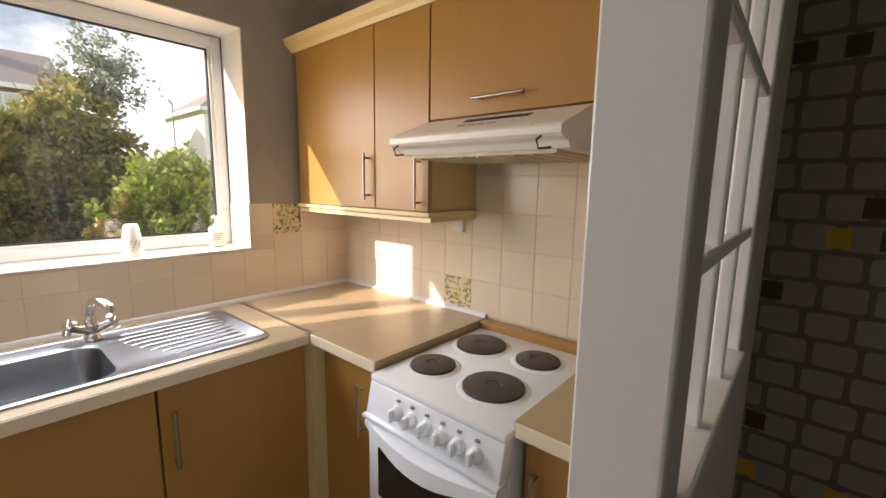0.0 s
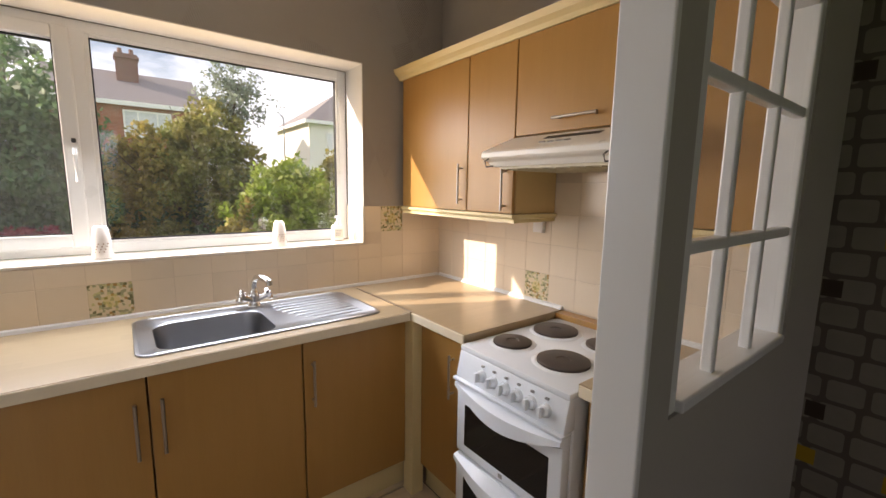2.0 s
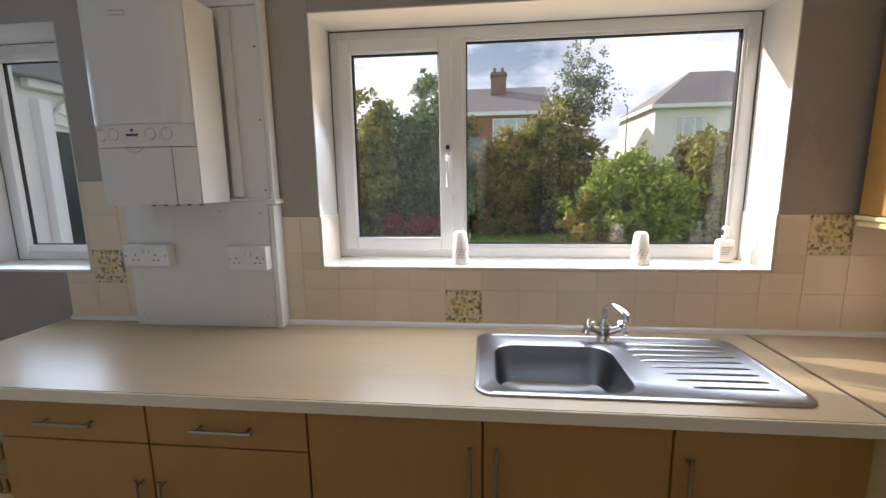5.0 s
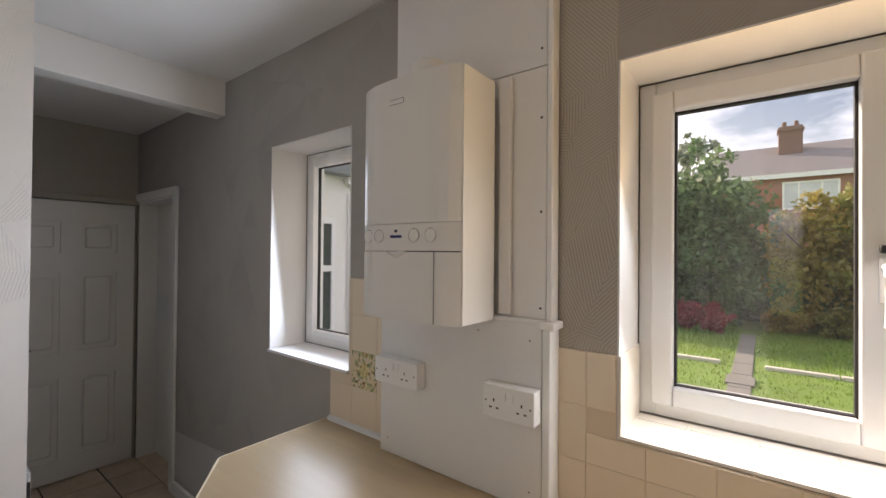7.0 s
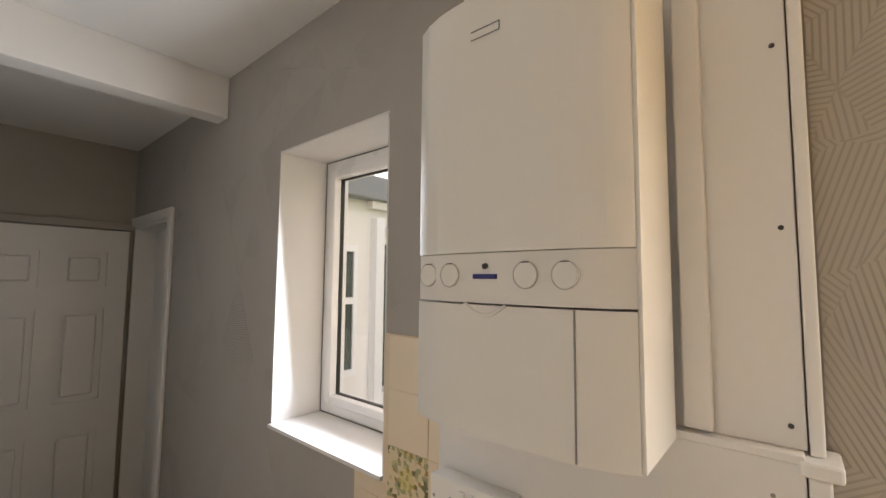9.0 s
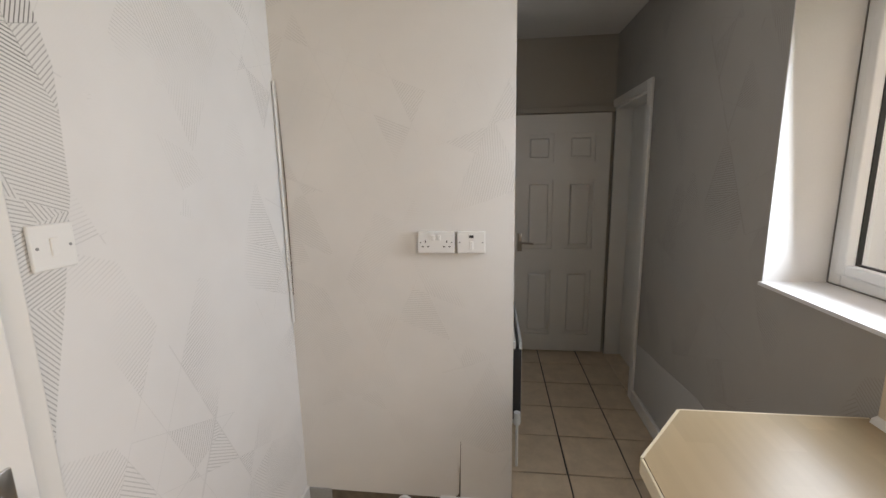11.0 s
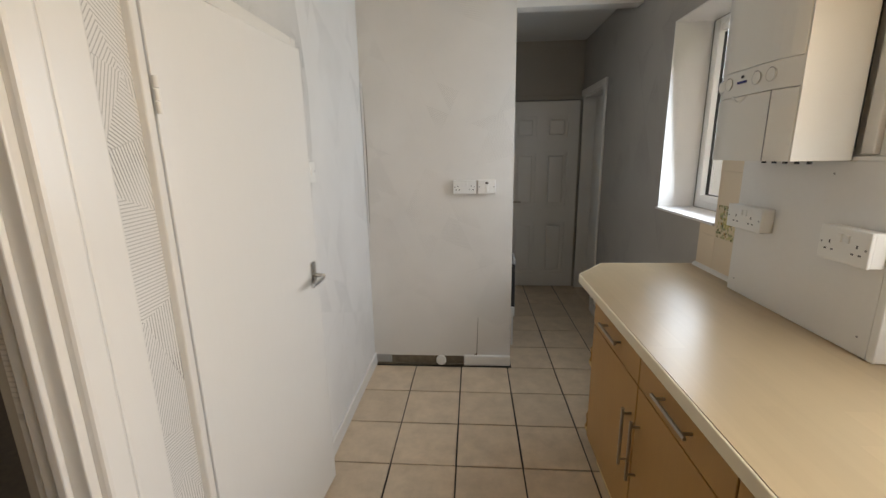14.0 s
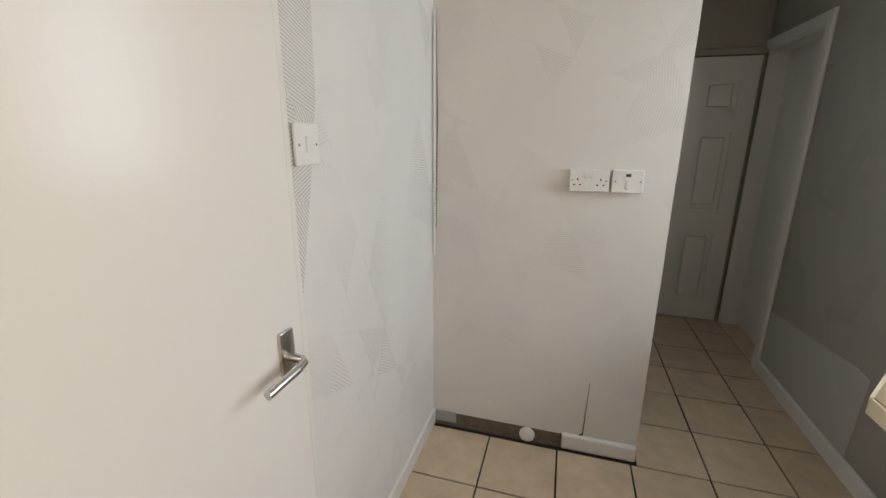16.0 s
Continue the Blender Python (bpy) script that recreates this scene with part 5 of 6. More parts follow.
    rod(bm, (0.15, -2.79, 2.172), (0.03, -2.79, 2.172), 0.042, 24)
    part("flue_elbow", bm, "cream_paint", b, "cream flue elbow", True)
    bm = tube(bmesh.new(), [(0.13, -2.735, 2.12), (0.128, -2.728, 2.16), (0.122, -2.705, 2.178), (0.116, -2.68, 2.165), (0.112, -2.668, 2.122)], 0.004, 8)
    part("cable", bm, "dark", b, "short looped black cable on top", True)
    for y in (-2.90, -2.85, -2.80, -2.75, -2.70):
        part("pipe_stub", rod(bmesh.new(), (0.11, y, z0 - 0.012), (0.11, y, z0 + 0.01), 0.007, 10), "dark", b, "dark pipe stub under the case")


boiler()


# ---- sockets and switches ----
def face_plate(name, centre, u, out, width, height, kind_of, depth, label, category):
    """A wall plate with its box. u: along its width; out: away from the wall."""
    c, u, o = Vector(centre), Vector(u), Vector(out)
    t = thing(name, centre, label, category)
    m = Matrix.Translation(c) @ Matrix((u, o, Vector((0, 0, 1)))).transposed().to_4x4()

    def put(bm):
        bmesh.ops.transform(bm, matrix=m, verts=bm.verts)
        return bm
    w, h = width / 2, height / 2
    if depth > 0.015:
        part("back_box", put(box(bmesh.new(), (-w + 0.001, 0, -h + 0.001), (w - 0.001, depth - 0.008, h - 0.001), 0.003)), "plastic", t)
    plate = part("plate", put(box(bmesh.new(), (-w, depth - 0.009, -h), (w, depth, h), 0.003)), "plastic", t)
    if kind_of == "double":
        for s in (-1, 1):
            for dx, dz, a, b in ((0, 0.004, 0.0022, 0.0045), (-0.011, -0.017, 0.0042, 0.0022), (0.011, -0.017, 0.0042, 0.0022)):
                x = s * 0.043 + dx
                part("pin_hole", put(box(bmesh.new(), (x - a, depth - 0.002, dz - b), (x + a, depth + 0.0006, dz + b))), "dark", plate)
            part("rocker", put(box(bmesh.new(), (s * 0.012 - 0.007, depth - 0.002, 0.008), (s * 0.012 + 0.007, depth + 0.004, 0.03), 0.002)), "plastic", plate)
    elif kind_of == "single_switch":
        part("rocker", put(box(bmesh.new(), (-0.008, depth - 0.002, -0.018), (0.008, depth + 0.004, 0.018), 0.002)), "plastic", plate)
    elif kind_of == "spur":
        part("rocker", put(box(bmesh.new(), (-0.006, depth - 0.002, -0.03), (0.008, depth + 0.004, 0.005), 0.002)), "plastic", plate)
        part("neon", put(box(bmesh.new(), (-0.008, depth - 0.002, 0.018), (0.01, depth + 0.001, 0.029))), "dark", plate, "dark neon window")
    for s in (-1, 1):
        part("screw", put(rod(bmesh.new(), (s * (w - 0.011), depth - 0.002, 0), (s * (w - 0.011), depth + 0.0008, 0), 0.0032, 10)), "grey_mark", plate)
    return t


face_plate("double_socket", (1.164, -4.065, 1.256), (-1, 0, 0), (0, 1, 0), 0.147, 0.087, "double", 0.03, "white double socket on the off-white wall end", "socket")
face_plate("switched_spur", (1.024, -4.065, 1.256), (-1, 0, 0), (0, 1, 0), 0.112, 0.087, "spur", 0.03, "white switched spur with a dark neon beside the socket", "switch")
face_plate("double_socket", (0.066, -2.965, 1.215), (0, 1, 0), (1, 0, 0), 0.195, 0.086, "double", 0.045, "white double socket on the board under the boiler", "socket")
face_plate("double_socket", (0.066, -2.535, 1.205), (0, 1, 0), (1, 0, 0), 0.16, 0.095, "double", 0.045, "white surface-mounted double socket beside the trunking", "socket")
face_plate("light_switch", (1.8085, -3.12, 1.40), (0, -1, 0), (-1, 0, 0), 0.086, 0.09, "single_switch", 0.012, "white light switch on ruled wallpaper", "switch")


# ---- things on the window sill ----
def air_freshener(x, y, z, h, label):
    t = thing("air_freshener", (x, y, z), label, "air freshener")
    r = 0.036
    part("base", turned(bmesh.new(), (x, y, z), [(r, 0), (r, 0.02), (r - 0.004, 0.03), (r - 0.004, h * 0.42)], 28), "cream_plastic", t, "cream base", True)
    part("cone", turned(bmesh.new(), (x, y, z), [(r - 0.002, h * 0.4), (r - 0.004, h * 0.6), (r - 0.010, h * 0.92), (r - 0.016, h * 0.99), (0.005, h)], 28), "cream_plastic", t, "cream vented cover", True)
    bm = bmesh.new()
    for k in range(4):
        for j in range(3):
            a = radians(-40 + j * 26 + k * 8)
            p = Vector((x + (r - 0.0015) * math.cos(a), y + (r - 0.0015) * math.sin(a), z + h * 0.22 + k * 0.011))
            rod(bm, p, p + Vector((0.0015 * math.cos(a), 0.0015 * math.sin(a), 0)), 0.0026, 8)
    part("print", bm, "brown_print", t, "brown printed dots")


SILL = WIN[2] + 0.012
air_freshener(-0.075, -1.705, SILL, 0.135, "cream plastic air freshener on the window sill")
air_freshener(-0.085, -0.985, SILL, 0.13, "cream plastic air freshener further along the sill")


def soap_bottle(x, y, z):
    t = thing("soap_dispenser", (x, y, z), "clear white pump soap bottle in the window corner", "soap bottle")
    part("bottle", box(bmesh.new(), (x - 0.02, y - 0.033, z), (x + 0.02, y + 0.033, z + 0.095), 0.012), "plastic", t, "", True)
    bm = turned(bmesh.new(), (x, y, z + 0.09), [(0.014, 0), (0.014, 0.018), (0.006, 0.02), (0.005, 0.045), (0.012, 0.046), (0.012, 0.055)], 20)
    tube(bm, [(x, y, z + 0.142), (x + 0.01, y - 0.01, z + 0.143), (x + 0.022, y - 0.025, z + 0.138)], 0.004, 8)
    part("pump", bm, "plastic", t, "white pump head", True)
    part("label", boxes(((x + 0.018, y - 0.026, z + 0.02), (x + 0.0208, y + 0.026, z + 0.07)), bevel=0.001), "sill_tile", t, "pale label with small print")
    bm = boxes(*[((x + 0.0205, y - 0.02, z + 0.06 - 0.009 * k), (x + 0.0213, y + 0.018 - 0.004 * k, z + 0.0635 - 0.009 * k)) for k in range(4)])
    part("print", bm, "grey_mark", t, "grey lines of print")


soap_bottle(-0.13, -0.645, SILL)


# ---- the garden and the houses beyond ----
GROUND = -0.25
rng = np.random.default_rng(7)


def ground():
    bm = bmesh.new()
    bmesh.ops.create_grid(bm, x_segments=60, y_segments=60, size=400, matrix=Matrix.Translation((-60, 0, GROUND)))
    solid("ground", bm, "grass", "green lawn running to the hedge and beyond", "ground", kind="structure")
    # Unseen slab, added so the lawn throws less green light on the porch.
    solid("patio", boxes(((-3.55, -6.4, GROUND - 0.05), (-0.3, 2.5, GROUND + 0.025))), "patio", "unseen grey slab added to cut the lawn's green bounce", "patio", kind="structure")
    for k in range(9):
        x = -3.6 - k * 0.82
        bm = box(bmesh.new(), (x - 0.8, -2.38, GROUND - 0.03), (x, -2.10, GROUND + 0.02), 0.012)
        solid("paving_slab", bm, "flag", "grey concrete paving slab in the lawn", "paving slab", "garden path")
    bm = box(bmesh.new(), (-6.7, -2.42, GROUND - 0.03), (-6.2, -2.06, GROUND + 0.035), 0.012)
    solid("paving_slab", bm, "flag", "grey paving slab across the path", "paving slab", "garden path")
    for k in range(6):
        y = -1.95 + k * 0.92
        solid("lawn_edging", box(bmesh.new(), (-7.6, y, GROUND - 0.05), (-7.48, y + 0.9, GROUND + 0.06), 0.012), "kerb", "pale stone edging across the lawn", "edging stone", "lawn edging")
    solid("lawn_edging", box(bmesh.new(), (-7.6, -3.5, GROUND - 0.05), (-7.48, -2.56, GROUND + 0.06), 0.012), "kerb", "pale stone edging across the lawn", "edging stone", "lawn edging")


def leaves(centres, radii, per, size, spread):
    """Leaf faces round clump centres, as one mesh."""
    n = len(centres) * per
    c = np.repeat(np.asarray(centres, float), per, axis=0)
    off = rng.normal(size=(n, 3))
    off *= (np.repeat(np.asarray(radii, float), per)[:, None] * spread * rng.random((n, 1)) ** 0.5) / (np.linalg.norm(off, axis=1, keepdims=True) + 1e-6)
    c = c + off
    a = rng.normal(size=(n, 3))
    a /= np.linalg.norm(a, axis=1, keepdims=True)
    b = np.cross(a, rng.normal(size=(n, 3)))
    b /= np.linalg.norm(b, axis=1, keepdims=True) + 1e-6
    s = size * (0.6 + 0.8 * rng.random((n, 1)))
    v = np.stack([c - a * s, c + b * s * 0.5, c + a * s, c - b * s * 0.5], 1).reshape(-1, 3)
    return v, np.arange(4 * n).reshape(-1, 4)


def crown_mesh(name, centre, radius, clumps, per, size, material, shell=0.55, floor=GROUND):
    d = rng.normal(size=(clumps, 3))
    d /= np.linalg.norm(d, axis=1, keepdims=True)
    r = shell + (1 - shell) * rng.random((clumps, 1))
    lump = 1 + 0.22 * np.sin(d[:, :1] * 5 + d[:, 1:2] * 7 + centre[1]) * np.cos(d[:, 2:] * 6)
    c = np.asarray(centre) + d * r * lump * np.asarray(radius)
    c[:, 2] = np.maximum(c[:, 2], floor + 0.05)
    rad = np.full(clumps, 0.16 * float(np.mean(radius)) + 0.05) * (0.6 + 0.8 * rng.random(clumps))
    v, f = leaves(c, rad, int(per * 1.35), size * 0.95, 1.0)
    me = bpy.data.meshes.new(name)
    me.from_pydata(v.tolist(), [], f.tolist())
    me.materials.append(M[material])
    return me


def tree(name, label, base, crowns, trunk=0.07, category="tree"):
    t = thing(name, (*base, GROUND), label, category)
    bm = bmesh.new()
    for centre, radius, *_ in crowns:
        p, q = Vector((*base, GROUND - 0.05)), Vector(centre)
        mid = p.lerp(q, 0.5) + Vector((0.08, -0.1, 0.1))
        for a, b, r, r2 in ((p, mid, trunk, trunk * 0.7), (mid, q, trunk * 0.7, trunk * 0.3)):
            rod(bm, a, b, r, 8, r2)
        for k in range(5):
            e = q + Vector((rng.uniform(-1, 1) * radius[0] * 0.8, rng.uniform(-1, 1) * radius[1] * 0.8, rng.uniform(-0.2, 0.9) * radius[2]))
            rod(bm, q.lerp(mid, 0.3), e, trunk * 0.3, 6, trunk * 0.08)
    part("trunk", bm, "bark", t, "brown trunk and limbs")
    for centre, radius, clumps, per, size, material, shell in crowns:
        ob = new("crown", crown_mesh("crown", centre, radius, clumps, per, size, material, shell))
        ob.parent = t
        ob.matrix_parent_inverse = base_of(t).inverted()
    return t


def planting():
    tree("evergreen_tree", "dense dark green rounded evergreen at the end of the lawn", (-12.4, -3.4), [((-12.4, -3.4, 1.95), (1.5, 1.7, 2.45), 300, 46, 0.10, "leaf_dark", 0.5)], 0.1)
    tree("shrub", "tall olive-green shrub at the garden's edge", (-11.6, -5.3), [((-11.6, -5.3, 1.8), (1.2, 1.15, 2.5), 170, 44, 0.10, "leaf_olive", 0.45)], 0.07, "shrub")
    tree("shrub", "mixed green shrub behind the lawn", (-12.6, -7.6), [((-12.6, -7.6, 1.7), (1.6, 1.7, 2.6), 170, 44, 0.12, "leaf_dark", 0.45)], 0.07, "shrub")
    tree("small_tree", "olive and russet small tree with a thin airy top", (-12.2, 0.8), [((-12.2, 0.6, 2.0), (1.2, 1.4, 1.9), 210, 44, 0.09, "leaf_olive", 0.45), ((-12.4, 1.4, 4.05), (0.7, 1.05, 1.75), 120, 18, 0.065, "leaf_airy", 0.25), ((-12.5, -1.0, 1.5), (0.9, 1.1, 1.6), 130, 40, 0.09, "leaf_gold", 0.4)], 0.09)
    tree("thin_tree", "thin grey-green tree top behind the evergreen", (-15.0, -3.9), [((-15.0, -3.9, 4.9), (0.7, 0.8, 0.8), 40, 18, 0.09, "leaf_airy", 0.2)], 0.06)
    tree("shrub", "dark low shrubs under the trees", (-12.6, 0.4), [((-12.6, 0.2, 0.6), (0.6, 2.0, 1.0), 150, 40, 0.09, "leaf_dark", 0.4)], 0.04, "shrub")
    tree("shrub", "bright yellow-green leafy shrub in the sun", (-8.6, 2.0), [((-8.6, 1.9, 0.85), (1.0, 1.35, 1.35), 200, 34, 0.085, "leaf_bright", 0.5), ((-8.4, 0.8, 0.3), (0.5, 0.7, 0.65), 60, 30, 0.07, "leaf_gold", 0.4)], 0.04, "shrub")
    tree("shrub", "olive shrub at the garden's side", (-10.0, 4.2), [((-10.0, 4.1, 1.2), (1.1, 1.3, 1.7), 170, 40, 0.09, "leaf_olive", 0.45)], 0.05, "shrub")
    tree("shrub", "tall green hedge shrub at the side", (-11.5, 6.6), [((-11.5, 6.6, 1.3), (1.4, 1.7, 1.8), 150, 40, 0.11, "leaf_dark", 0.45)], 0.05, "shrub")
    for y in range(-10, 10, 2):
        h = 1.25 + 0.3 * math.sin(y * 1.7)
        tree("hedge_shrub", "dark green hedge shrub closing the garden", (-14.2, y), [((-14.2, y, h * 0.6), (0.9, 1.4, h * 1.1), 130, 40, 0.12, "leaf_dark", 0.4)], 0.05, "shrub")
    for x, y in ((-10.9, -3.6), (-10.8, -2.95), (-11.0, -4.4)):
        tree("low_shrub", "low red-leaved shrub at the foot of the evergreen", (x, y), [((x, y, 0.12), (0.35, 0.42, 0.36), 45, 30, 0.05, "leaf_red", 0.4)], 0.02, "shrub")
    for x, y, m in ((-11.8, -1.6, "leaf_gold"), (-11.8, -0.6, "leaf_olive")):
        tree("low_shrub", "low yellow-green border shrub", (x, y), [((x, y, 0.05), (0.35, 0.45, 0.35), 45, 30, 0.055, m, 0.4)], 0.02, "shrub")
    n = 32000
    p = np.stack([rng.uniform(-12.6, -4.2, n), rng.uniform(-6.5, 4.5, n), np.full(n, GROUND)], 1)
    p = p[(p[:, 1] < -2.40) | (p[:, 1] > -2.08)]
    n = len(p)
    h = rng.uniform(0.03, 0.075, (n, 1)) * np.where(p[:, :1] < -7.6, 1.5, 0.8)
    lean = rng.normal(size=(n, 3)) * 0.35
    lean[:, 2] = 1
    side = rng.normal(size=(n, 3)) * 0.006
    side[:, 2] = 0
    v = np.stack([p - side, p + side, p + lean * h], 1).reshape(-1, 3)
    me = bpy.data.meshes.new("grass")
    me.from_pydata(v.tolist(), [], np.arange(3 * n).reshape(-1, 3).tolist())
    me.materials.append(M["blade"])
    tagged(new("grass", me), "short green lawn grass", "grass", kind="stuff")


def pitched_roof(bm, x0, x1, y0, y1, z0, z1, inset, over=0.35):
    """A hipped roof, or with no inset one between gables."""
    x0, x1, y0, y1 = x0 - over, x1 + over, y0 - over, y1 + over
    e = [bm.verts.new(p) for p in ((x0, y0, z0), (x1, y0, z0), (x1, y1, z0), (x0, y1, z0))]
    xm = (x0 + x1) / 2
    r = [bm.verts.new((xm, y0 + inset, z1)), bm.verts.new((xm, y1 - inset, z1))]
    for f in ((e[0], e[1], r[0]), (e[1], e[2], r[1], r[0]), (e[2], e[3], r[1]), (e[3], e[0], r[0], r[1]), (e[3], e[2], e[1], e[0])):
        bm.faces.new(f)
    return bm


def house(label, x0, x1, y0, y1, eaves, ridge, material, chimney, windows, gabled=False):
    h = thing("house", ((x0 + x1) / 2, (y0 + y1) / 2, GROUND), label, "house")
    part("wall", boxes(((x0, y0, GROUND - 0.1), (x1, y1, eaves))), material, h)
    roof = part("roof", pitched_roof(bmesh.new(), x0, x1, y0, y1, eaves, ridge, 0.0 if gabled else (x1 - x0) / 2 + 0.2), "slate", h, "grey tiled gabled roof" if gabled else "grey tiled hipped roof")
    bm = boxes(((x1 + 0.33, y0 - 0.36, eaves - 0.22), (x1 + 0.40, y1 + 0.36, eaves + 0.02)), ((x0 - 0.3, y0 - 0.4, eaves - 0.22), (x1 + 0.33, y0 - 0.33, eaves + 0.02)))
    part("fascia", bm, "upvc", h, "white fascia board and gutter")
    for x, y, z in chimney:
        bm = boxes(((x - 0.45, y - 0.55, z - 2.2), (x + 0.45, y + 0.55, z)), ((x - 0.52, y - 0.62, z - 0.28), (x + 0.52, y + 0.62, z - 0.14)))
        for s in (-0.28, 0.28):
            rod(bm, (x, y + s, z), (x, y + s, z + 0.35), 0.13, 12, 0.11)
        part("chimney", bm, "old_brick", roof, "sooty red brick chimney with two pots")
    for y, z, w, hh in windows:
        win = part("window", pane_frame(bmesh.new(), x1 + 0.0, x1 + 0.07, y - w / 2, y + w / 2, z - hh / 2, z + hh / 2, 0.09, 0), "upvc", h, "white framed upstairs window")
        part("pane", boxes(((x1 + 0.005, y - w / 2 + 0.09, z - hh / 2 + 0.09), (x1 + 0.03, y + w / 2 - 0.09, z + hh / 2 - 0.09))), "curtain", win)
        bars = boxes(*[((x1 + 0.02, y + s * w - 0.04, z - hh / 2 + 0.09), (x1 + 0.06, y + s * w + 0.04, z + hh / 2 - 0.09)) for s in (-0.2, 0.2)])
        part("mullion", bars, "upvc", win)
    return h


ground()
planting()
house("red brick house with a grey gabled roof beyond the garden", -36.0, -28.0, -4.4, 2.5, 6.0, 8.4, "brick", [(-31.0, -0.7, 9.25)], [(0.0, 4.85, 2.3, 1.5)], True)
house("cream rendered house with a grey hipped roof", -35.0, -27.6, 9.3, 19.0, 6.1, 8.9, "render", [], [(11.4, 4.7, 1.8, 1.4)])
bm = rod(bmesh.new(), (-30, 8.3, GROUND), (-30, 8.3, 6.4), 0.06, 8, 0.04)
rod(bm, (-30, 8.3, 6.4), (-29.6, 8.0, 6.55), 0.05, 8)
solid("street_lamp", bm, "gutter", "thin grey street lamp between the houses", "street lamp")


def rear_wing():
    """The porch of the rear wing, seen through the narrow window."""
    w = thing("rear_porch", (-3.0, -6.8, GROUND), "cream rendered porch with dark glazing and a grey gutter", "porch")
    part("wall", holed(bmesh.new(), "y", -7.6, -6.62, -7.0, -0.32, GROUND - 0.05, 2.7, [(-4.4, -2.82, 0.2, 2.2)]), "render", w)
    part("glazing", boxes(((-4.4, -6.9, 0.2), (-2.82, -6.86, 2.2))), "dark_glass", w, "dark green glazing")
    part("post", boxes(((-2.82, -6.62, GROUND), (-2.68, -6.5, 2.45)), bevel=0.01), "upvc", w, "white painted post")
    part("gutter", boxes(((-7.0, -6.62, 2.66), (-0.32, -6.42, 2.96)), bevel=0.02), "gutter", w, "grey fascia and gutter")
    side = part("side_window", boxes(((-2.46, -6.63, 0.5), (-2.05, -6.585, 0.58)), ((-2.46, -6.63, 0.58), (-2.40, -6.585, 2.0)), ((-2.11, -6.63, 0.58), (-2.05, -6.585, 2.0)), ((-2.46, -6.63, 2.0), (-2.05, -6.585, 2.08)), ((-2.40, -6.63, 1.36), (-2.11, -6.585, 1.44))), "upvc", w, "white framed narrow side window")
    for z0, z1 in ((0.58, 1.36), (1.44, 2.0)):
        part("pane", boxes(((-2.40, -6.625, z0), (-2.11, -6.61, z1))), "dark_glass", side)
    bm = bmesh.new()
    for k in range(10):
        a, b = radians(9 * k), radians(9 * (k + 1))
        c = Vector((-3.45, -6.55, 2.12))
        q = [c + Vector((r * math.cos(t) * 1.35, 0, r * math.sin(t))) for r, t in ((0.28, a), (0.48, a), (0.48, b), (0.28, b))]
        prism(bm, q, (0, 0.03 + 0.03 * (k % 2), 0))
    box(bm, (-4.6, -6.6, 2.56), (-2.6, -6.5, 2.66), 0.01)
    part("fluted_bracket", bm, "render", w, "cream fluted shell bracket over the glazing")


rear_wing()


# ---- tiles, last ----
def slab_mesh(name, lo, hi, thick, axis, material, chamfer=0.001):
    """A flat piece about its own middle with chamfered front edges; axis: the way it faces (+x, -y or +z)."""
    w, h, e = hi[0] - lo[0], hi[1] - lo[1], chamfer
    key = (round(w, 4), round(h, 4), thick, axis, material)
    if key in SLABS:
        return SLABS[key]
    at = {"x": lambda u, v, d: (d, u, v), "y": lambda u, v, d: (u, -d, v), "z": lambda u, v, d: (u, v, d)}[axis]
    rings = []
    for d, i in ((0, 0), (thick - e * 0.6, 0), (thick, e)):
        rings.append([at(s * (w / 2 - i), t * (h / 2 - i), d) for s, t in ((-1, -1), (1, -1), (1, 1), (-1, 1))])
    v = [p for r in rings for p in r]
    f = [(a * 4 + j, a * 4 + (j + 1) % 4, (a + 1) * 4 + (j + 1) % 4, (a + 1) * 4 + j) for a in (0, 1) for j in range(4)] + [(8, 9, 10, 11)]
    me = bpy.data.meshes.new(name)
    me.from_pydata(v, [], f)
    bm = bmesh.new()
    bm.from_mesh(me)
    bmesh.ops.recalc_face_normals(bm, faces=bm.faces)
    bm.to_mesh(me)
    bm.free()
    me.materials.append(M[material])
    SLABS[key] = me
    return me


SLABS = {}


def lay(parent, lo, hi, level, thick, axis, material, name="tile"):
    g = 0.0009 if axis != "z" else 0.0042
    lo, hi = (lo[0] + g, lo[1] + g), (hi[0] - g, hi[1] - g)
    if hi[0] - lo[0] < 0.012 or hi[1] - lo[1] < 0.012:
        return
    ob = new(name, slab_mesh(name, lo, hi, thick, axis, material))
    u, v = (lo[0] + hi[0]) / 2, (lo[1] + hi[1]) / 2
    ob.location = {"x": (level, u, v), "y": (u, level, v), "z": (u, v, level)}[axis]
    j = random.uniform
    tip = {"x": (0, j(-1, 1) * 0.003, j(-1, 1) * 0.003), "y": (j(-1, 1) * 0.003, 0, j(-1, 1) * 0.003), "z": (j(-1, 1) * 0.002, j(-1, 1) * 0.002, 0)}[axis]
    ob.rotation_euler = tip
    if axis == "z":
        ob.location.x += j(-1, 1) * 0.0012
        ob.location.y += j(-1, 1) * 0.0012
    ob.parent = parent


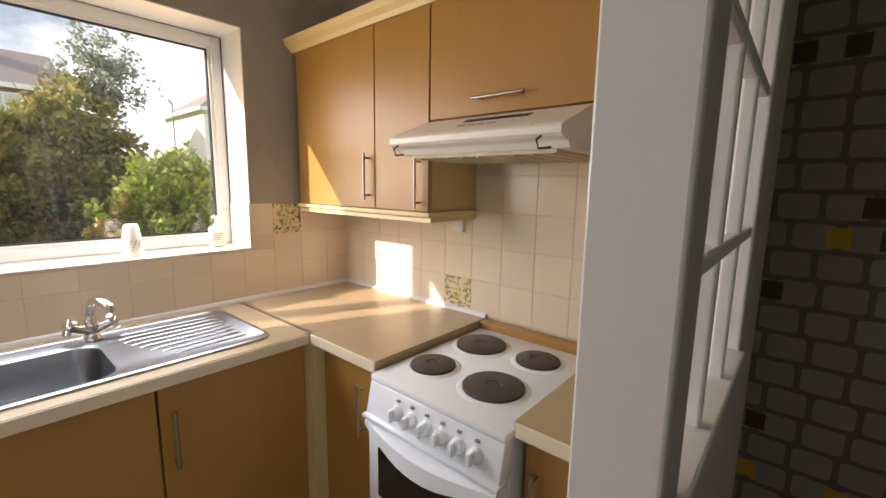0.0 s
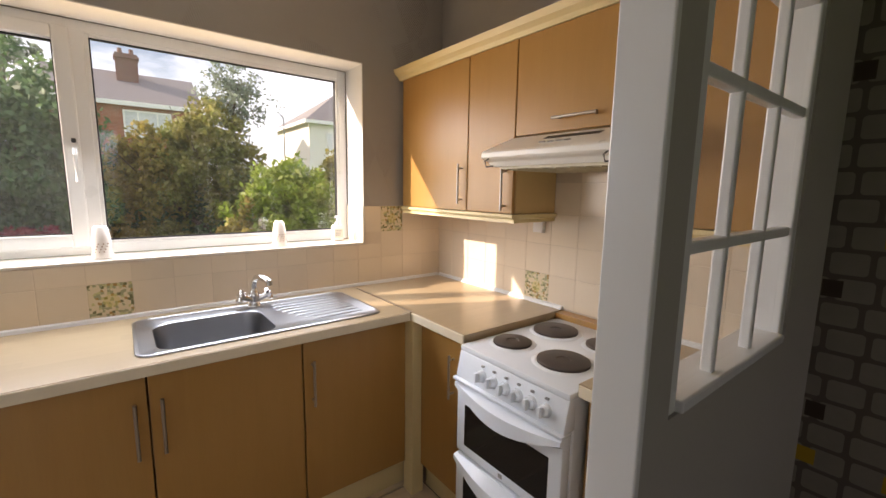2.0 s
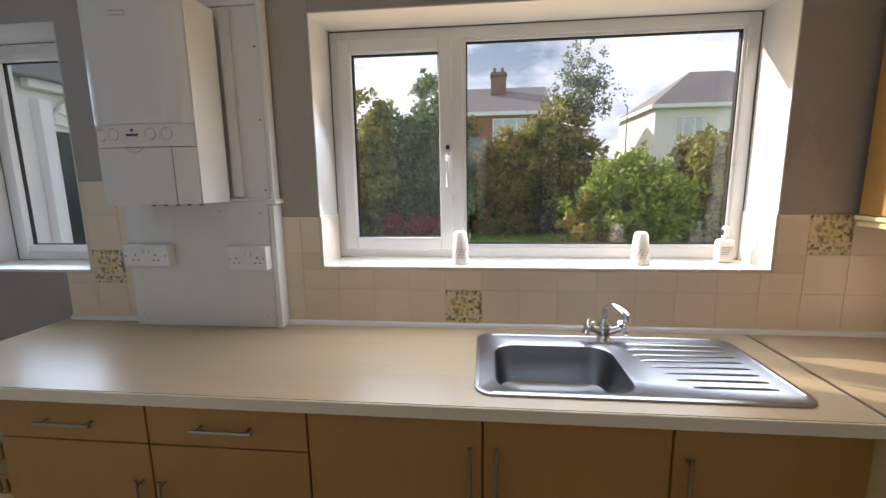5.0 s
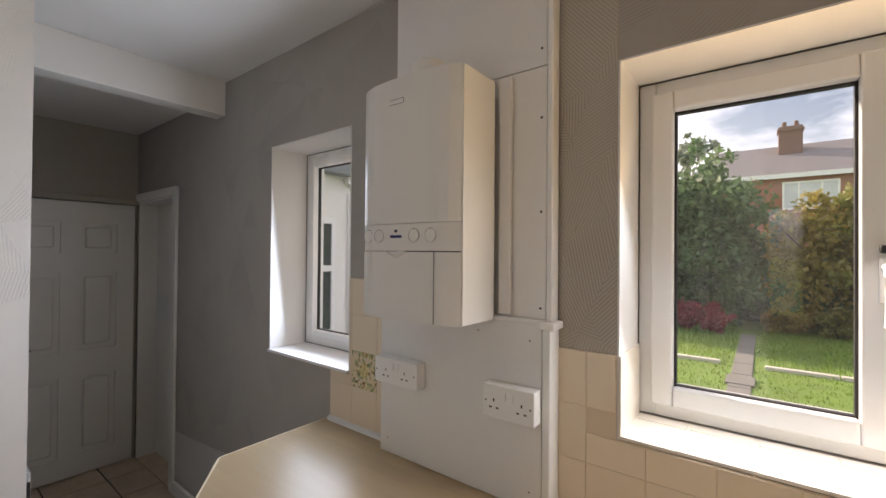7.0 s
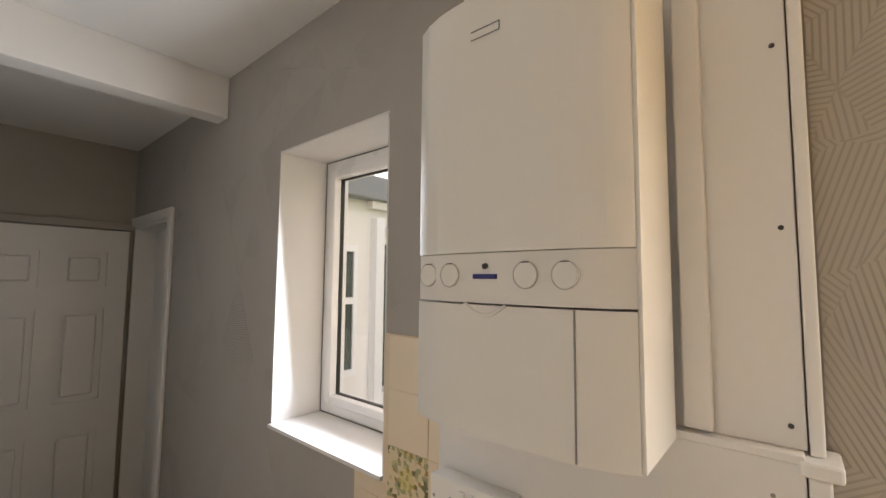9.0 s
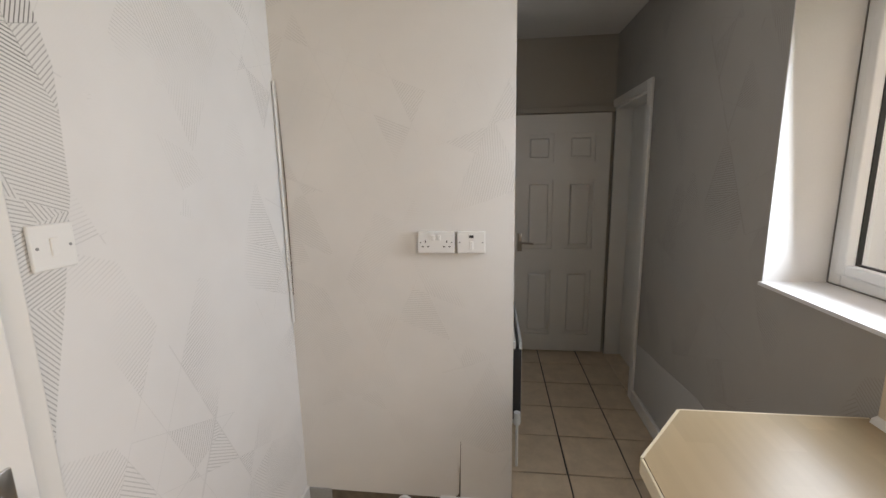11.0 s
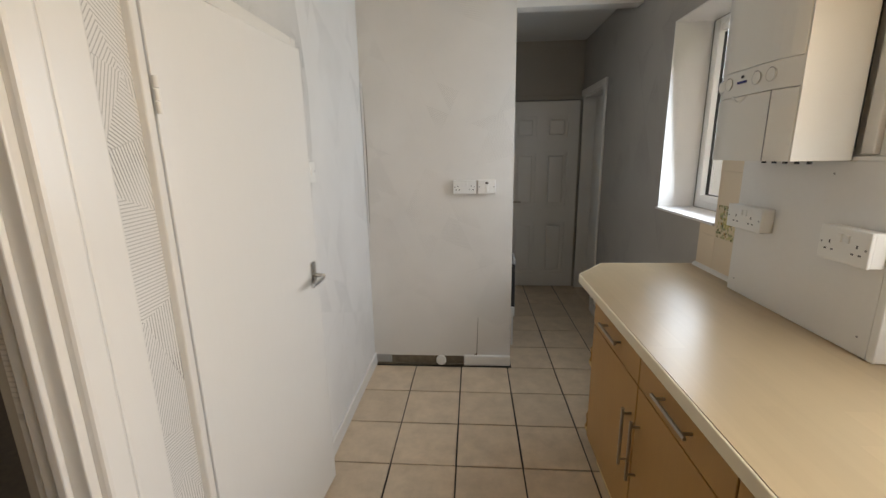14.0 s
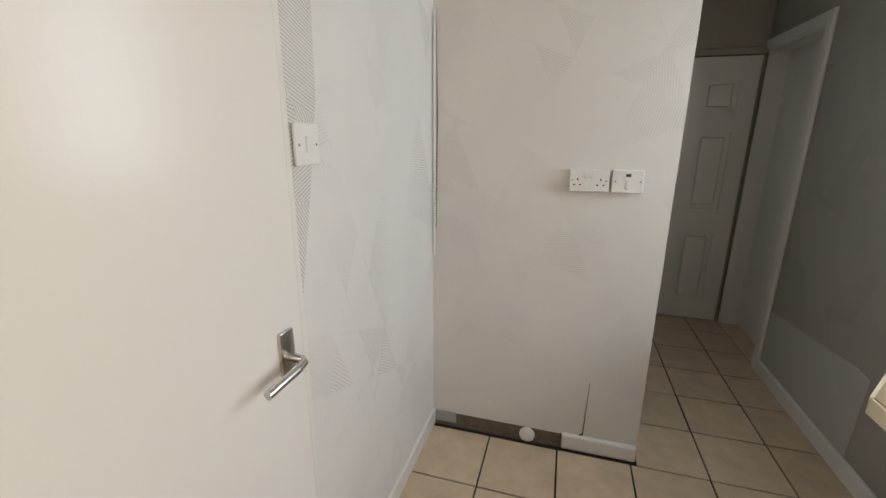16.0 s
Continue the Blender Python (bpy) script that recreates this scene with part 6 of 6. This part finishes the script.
ROWS_Z = (0.913, 1.060, 1.207, 1.354, 1.501)
for i in range(13):
    a, b = max(0.004, -0.006 + i * 0.15), min(1.812, 0.144 + i * 0.15)
    for k in range(4):
        deco = abs(a - 0.744) < 0.01 and k == 0
        lay(splash_n, (a, ROWS_Z[k]), (b, ROWS_Z[k + 1]), -0.003, 0.004, "y", "deco" if deco else "tile")
    if 0.9 <= a < 1.5:
        lay(splash_n, (a, 1.501), (b, 1.65), -0.003, 0.004, "y", "tile")
ZW = (0.915, 1.063, 1.212, 1.36)


def window_wall_tiles():
    edges = [-0.004, -0.141] + [-0.288 - 0.1475 * k for k in range(16)]
    edges = [e for e in edges if e > -2.46] + [-2.46]
    for a, b in zip(edges, edges[1:]):
        for k in range(3):
            lo, hi = [b, ZW[k]], [a, ZW[k + 1]]
            if k >= 1 and a > WIN[0] and b < WIN[1]:
                if k == 1:
                    hi[1] = WIN[2] - 0.002
                else:
                    if a > WIN[1]:
                        lo[0] = WIN[1] + 0.002
                    elif b < WIN[0]:
                        hi[0] = WIN[0] - 0.002
                    else:
                        continue
            deco = (k == 0 and abs(a + 1.616) < 0.02) or (k == 2 and abs(a + 0.288) < 0.01)
            lay(splash_w, lo, hi, 0.003, 0.004, "x", "deco" if deco else "tile")
    for a, b in ((-3.082, -3.163), (-3.163, -3.31), (-3.31, -3.447)):
        for lo, hi in zip((0.915, 1.075, 1.222, 1.37), (1.075, 1.222, 1.37, 1.513)):
            if a <= -3.31 and hi > 1.12:
                hi = 1.118
            if hi - lo > 0.02:
                lay(splash_w, (b, lo), (a, hi), 0.003, 0.004, "x", "deco" if lo == 1.075 and a == -3.163 else "tile")
    sill = solid("window_sill", boxes(((-0.205, WIN[0], WIN[2] - 0.002), (0.0, WIN[1], WIN[2] + 0.009))), "sill_tile", "ivory tiled window sill", "window sill", kind="structure")
    e = [WIN[1]] + [-0.66 - 0.1475 * k for k in range(11)] + [WIN[0]]
    for a, b in zip(e, e[1:]):
        for x0, x1 in ((-0.203, -0.148), (-0.148, 0.010)):
            lay(sill, (x0, b), (x1, a), WIN[2] + 0.003, 0.008, "z", "sill_tile")
    for y, s in ((WIN[0] + 0.005, 1), (WIN[1] - 0.005, -1)):
        solid("reveal_tile", boxes(((-0.20, y, WIN[2] + 0.01), (0.006, y + s * 0.006, 1.36)), bevel=0.001), "sill_tile", "ivory glazed tile on the window reveal", "tile", kind="structure")


window_wall_tiles()
floor = bpy.data.objects["floor"]
for i in range(-4, 3):
    for k in range(-7, 12):
        a, b = 1.192 + i * 0.319, 1.192 + (i + 1) * 0.319
        c, d = -3.714 + k * 0.319, -3.714 + (k + 1) * 0.319
        a, b, c, d = max(a, 0.004), min(b, 1.81 if not -1.97 < (c + d) / 2 < -1.08 else 1.93), max(c, -5.895), min(d, -0.004)
        if c < -4.065 and a > 0.85:
            continue
        if c < -4.065:
            b = min(b, 0.85)
        if b > a and d > c:
            lay(floor, (a, c), (b, d), -0.0065, 0.008, "z", "floor_tile", "floor_tile")
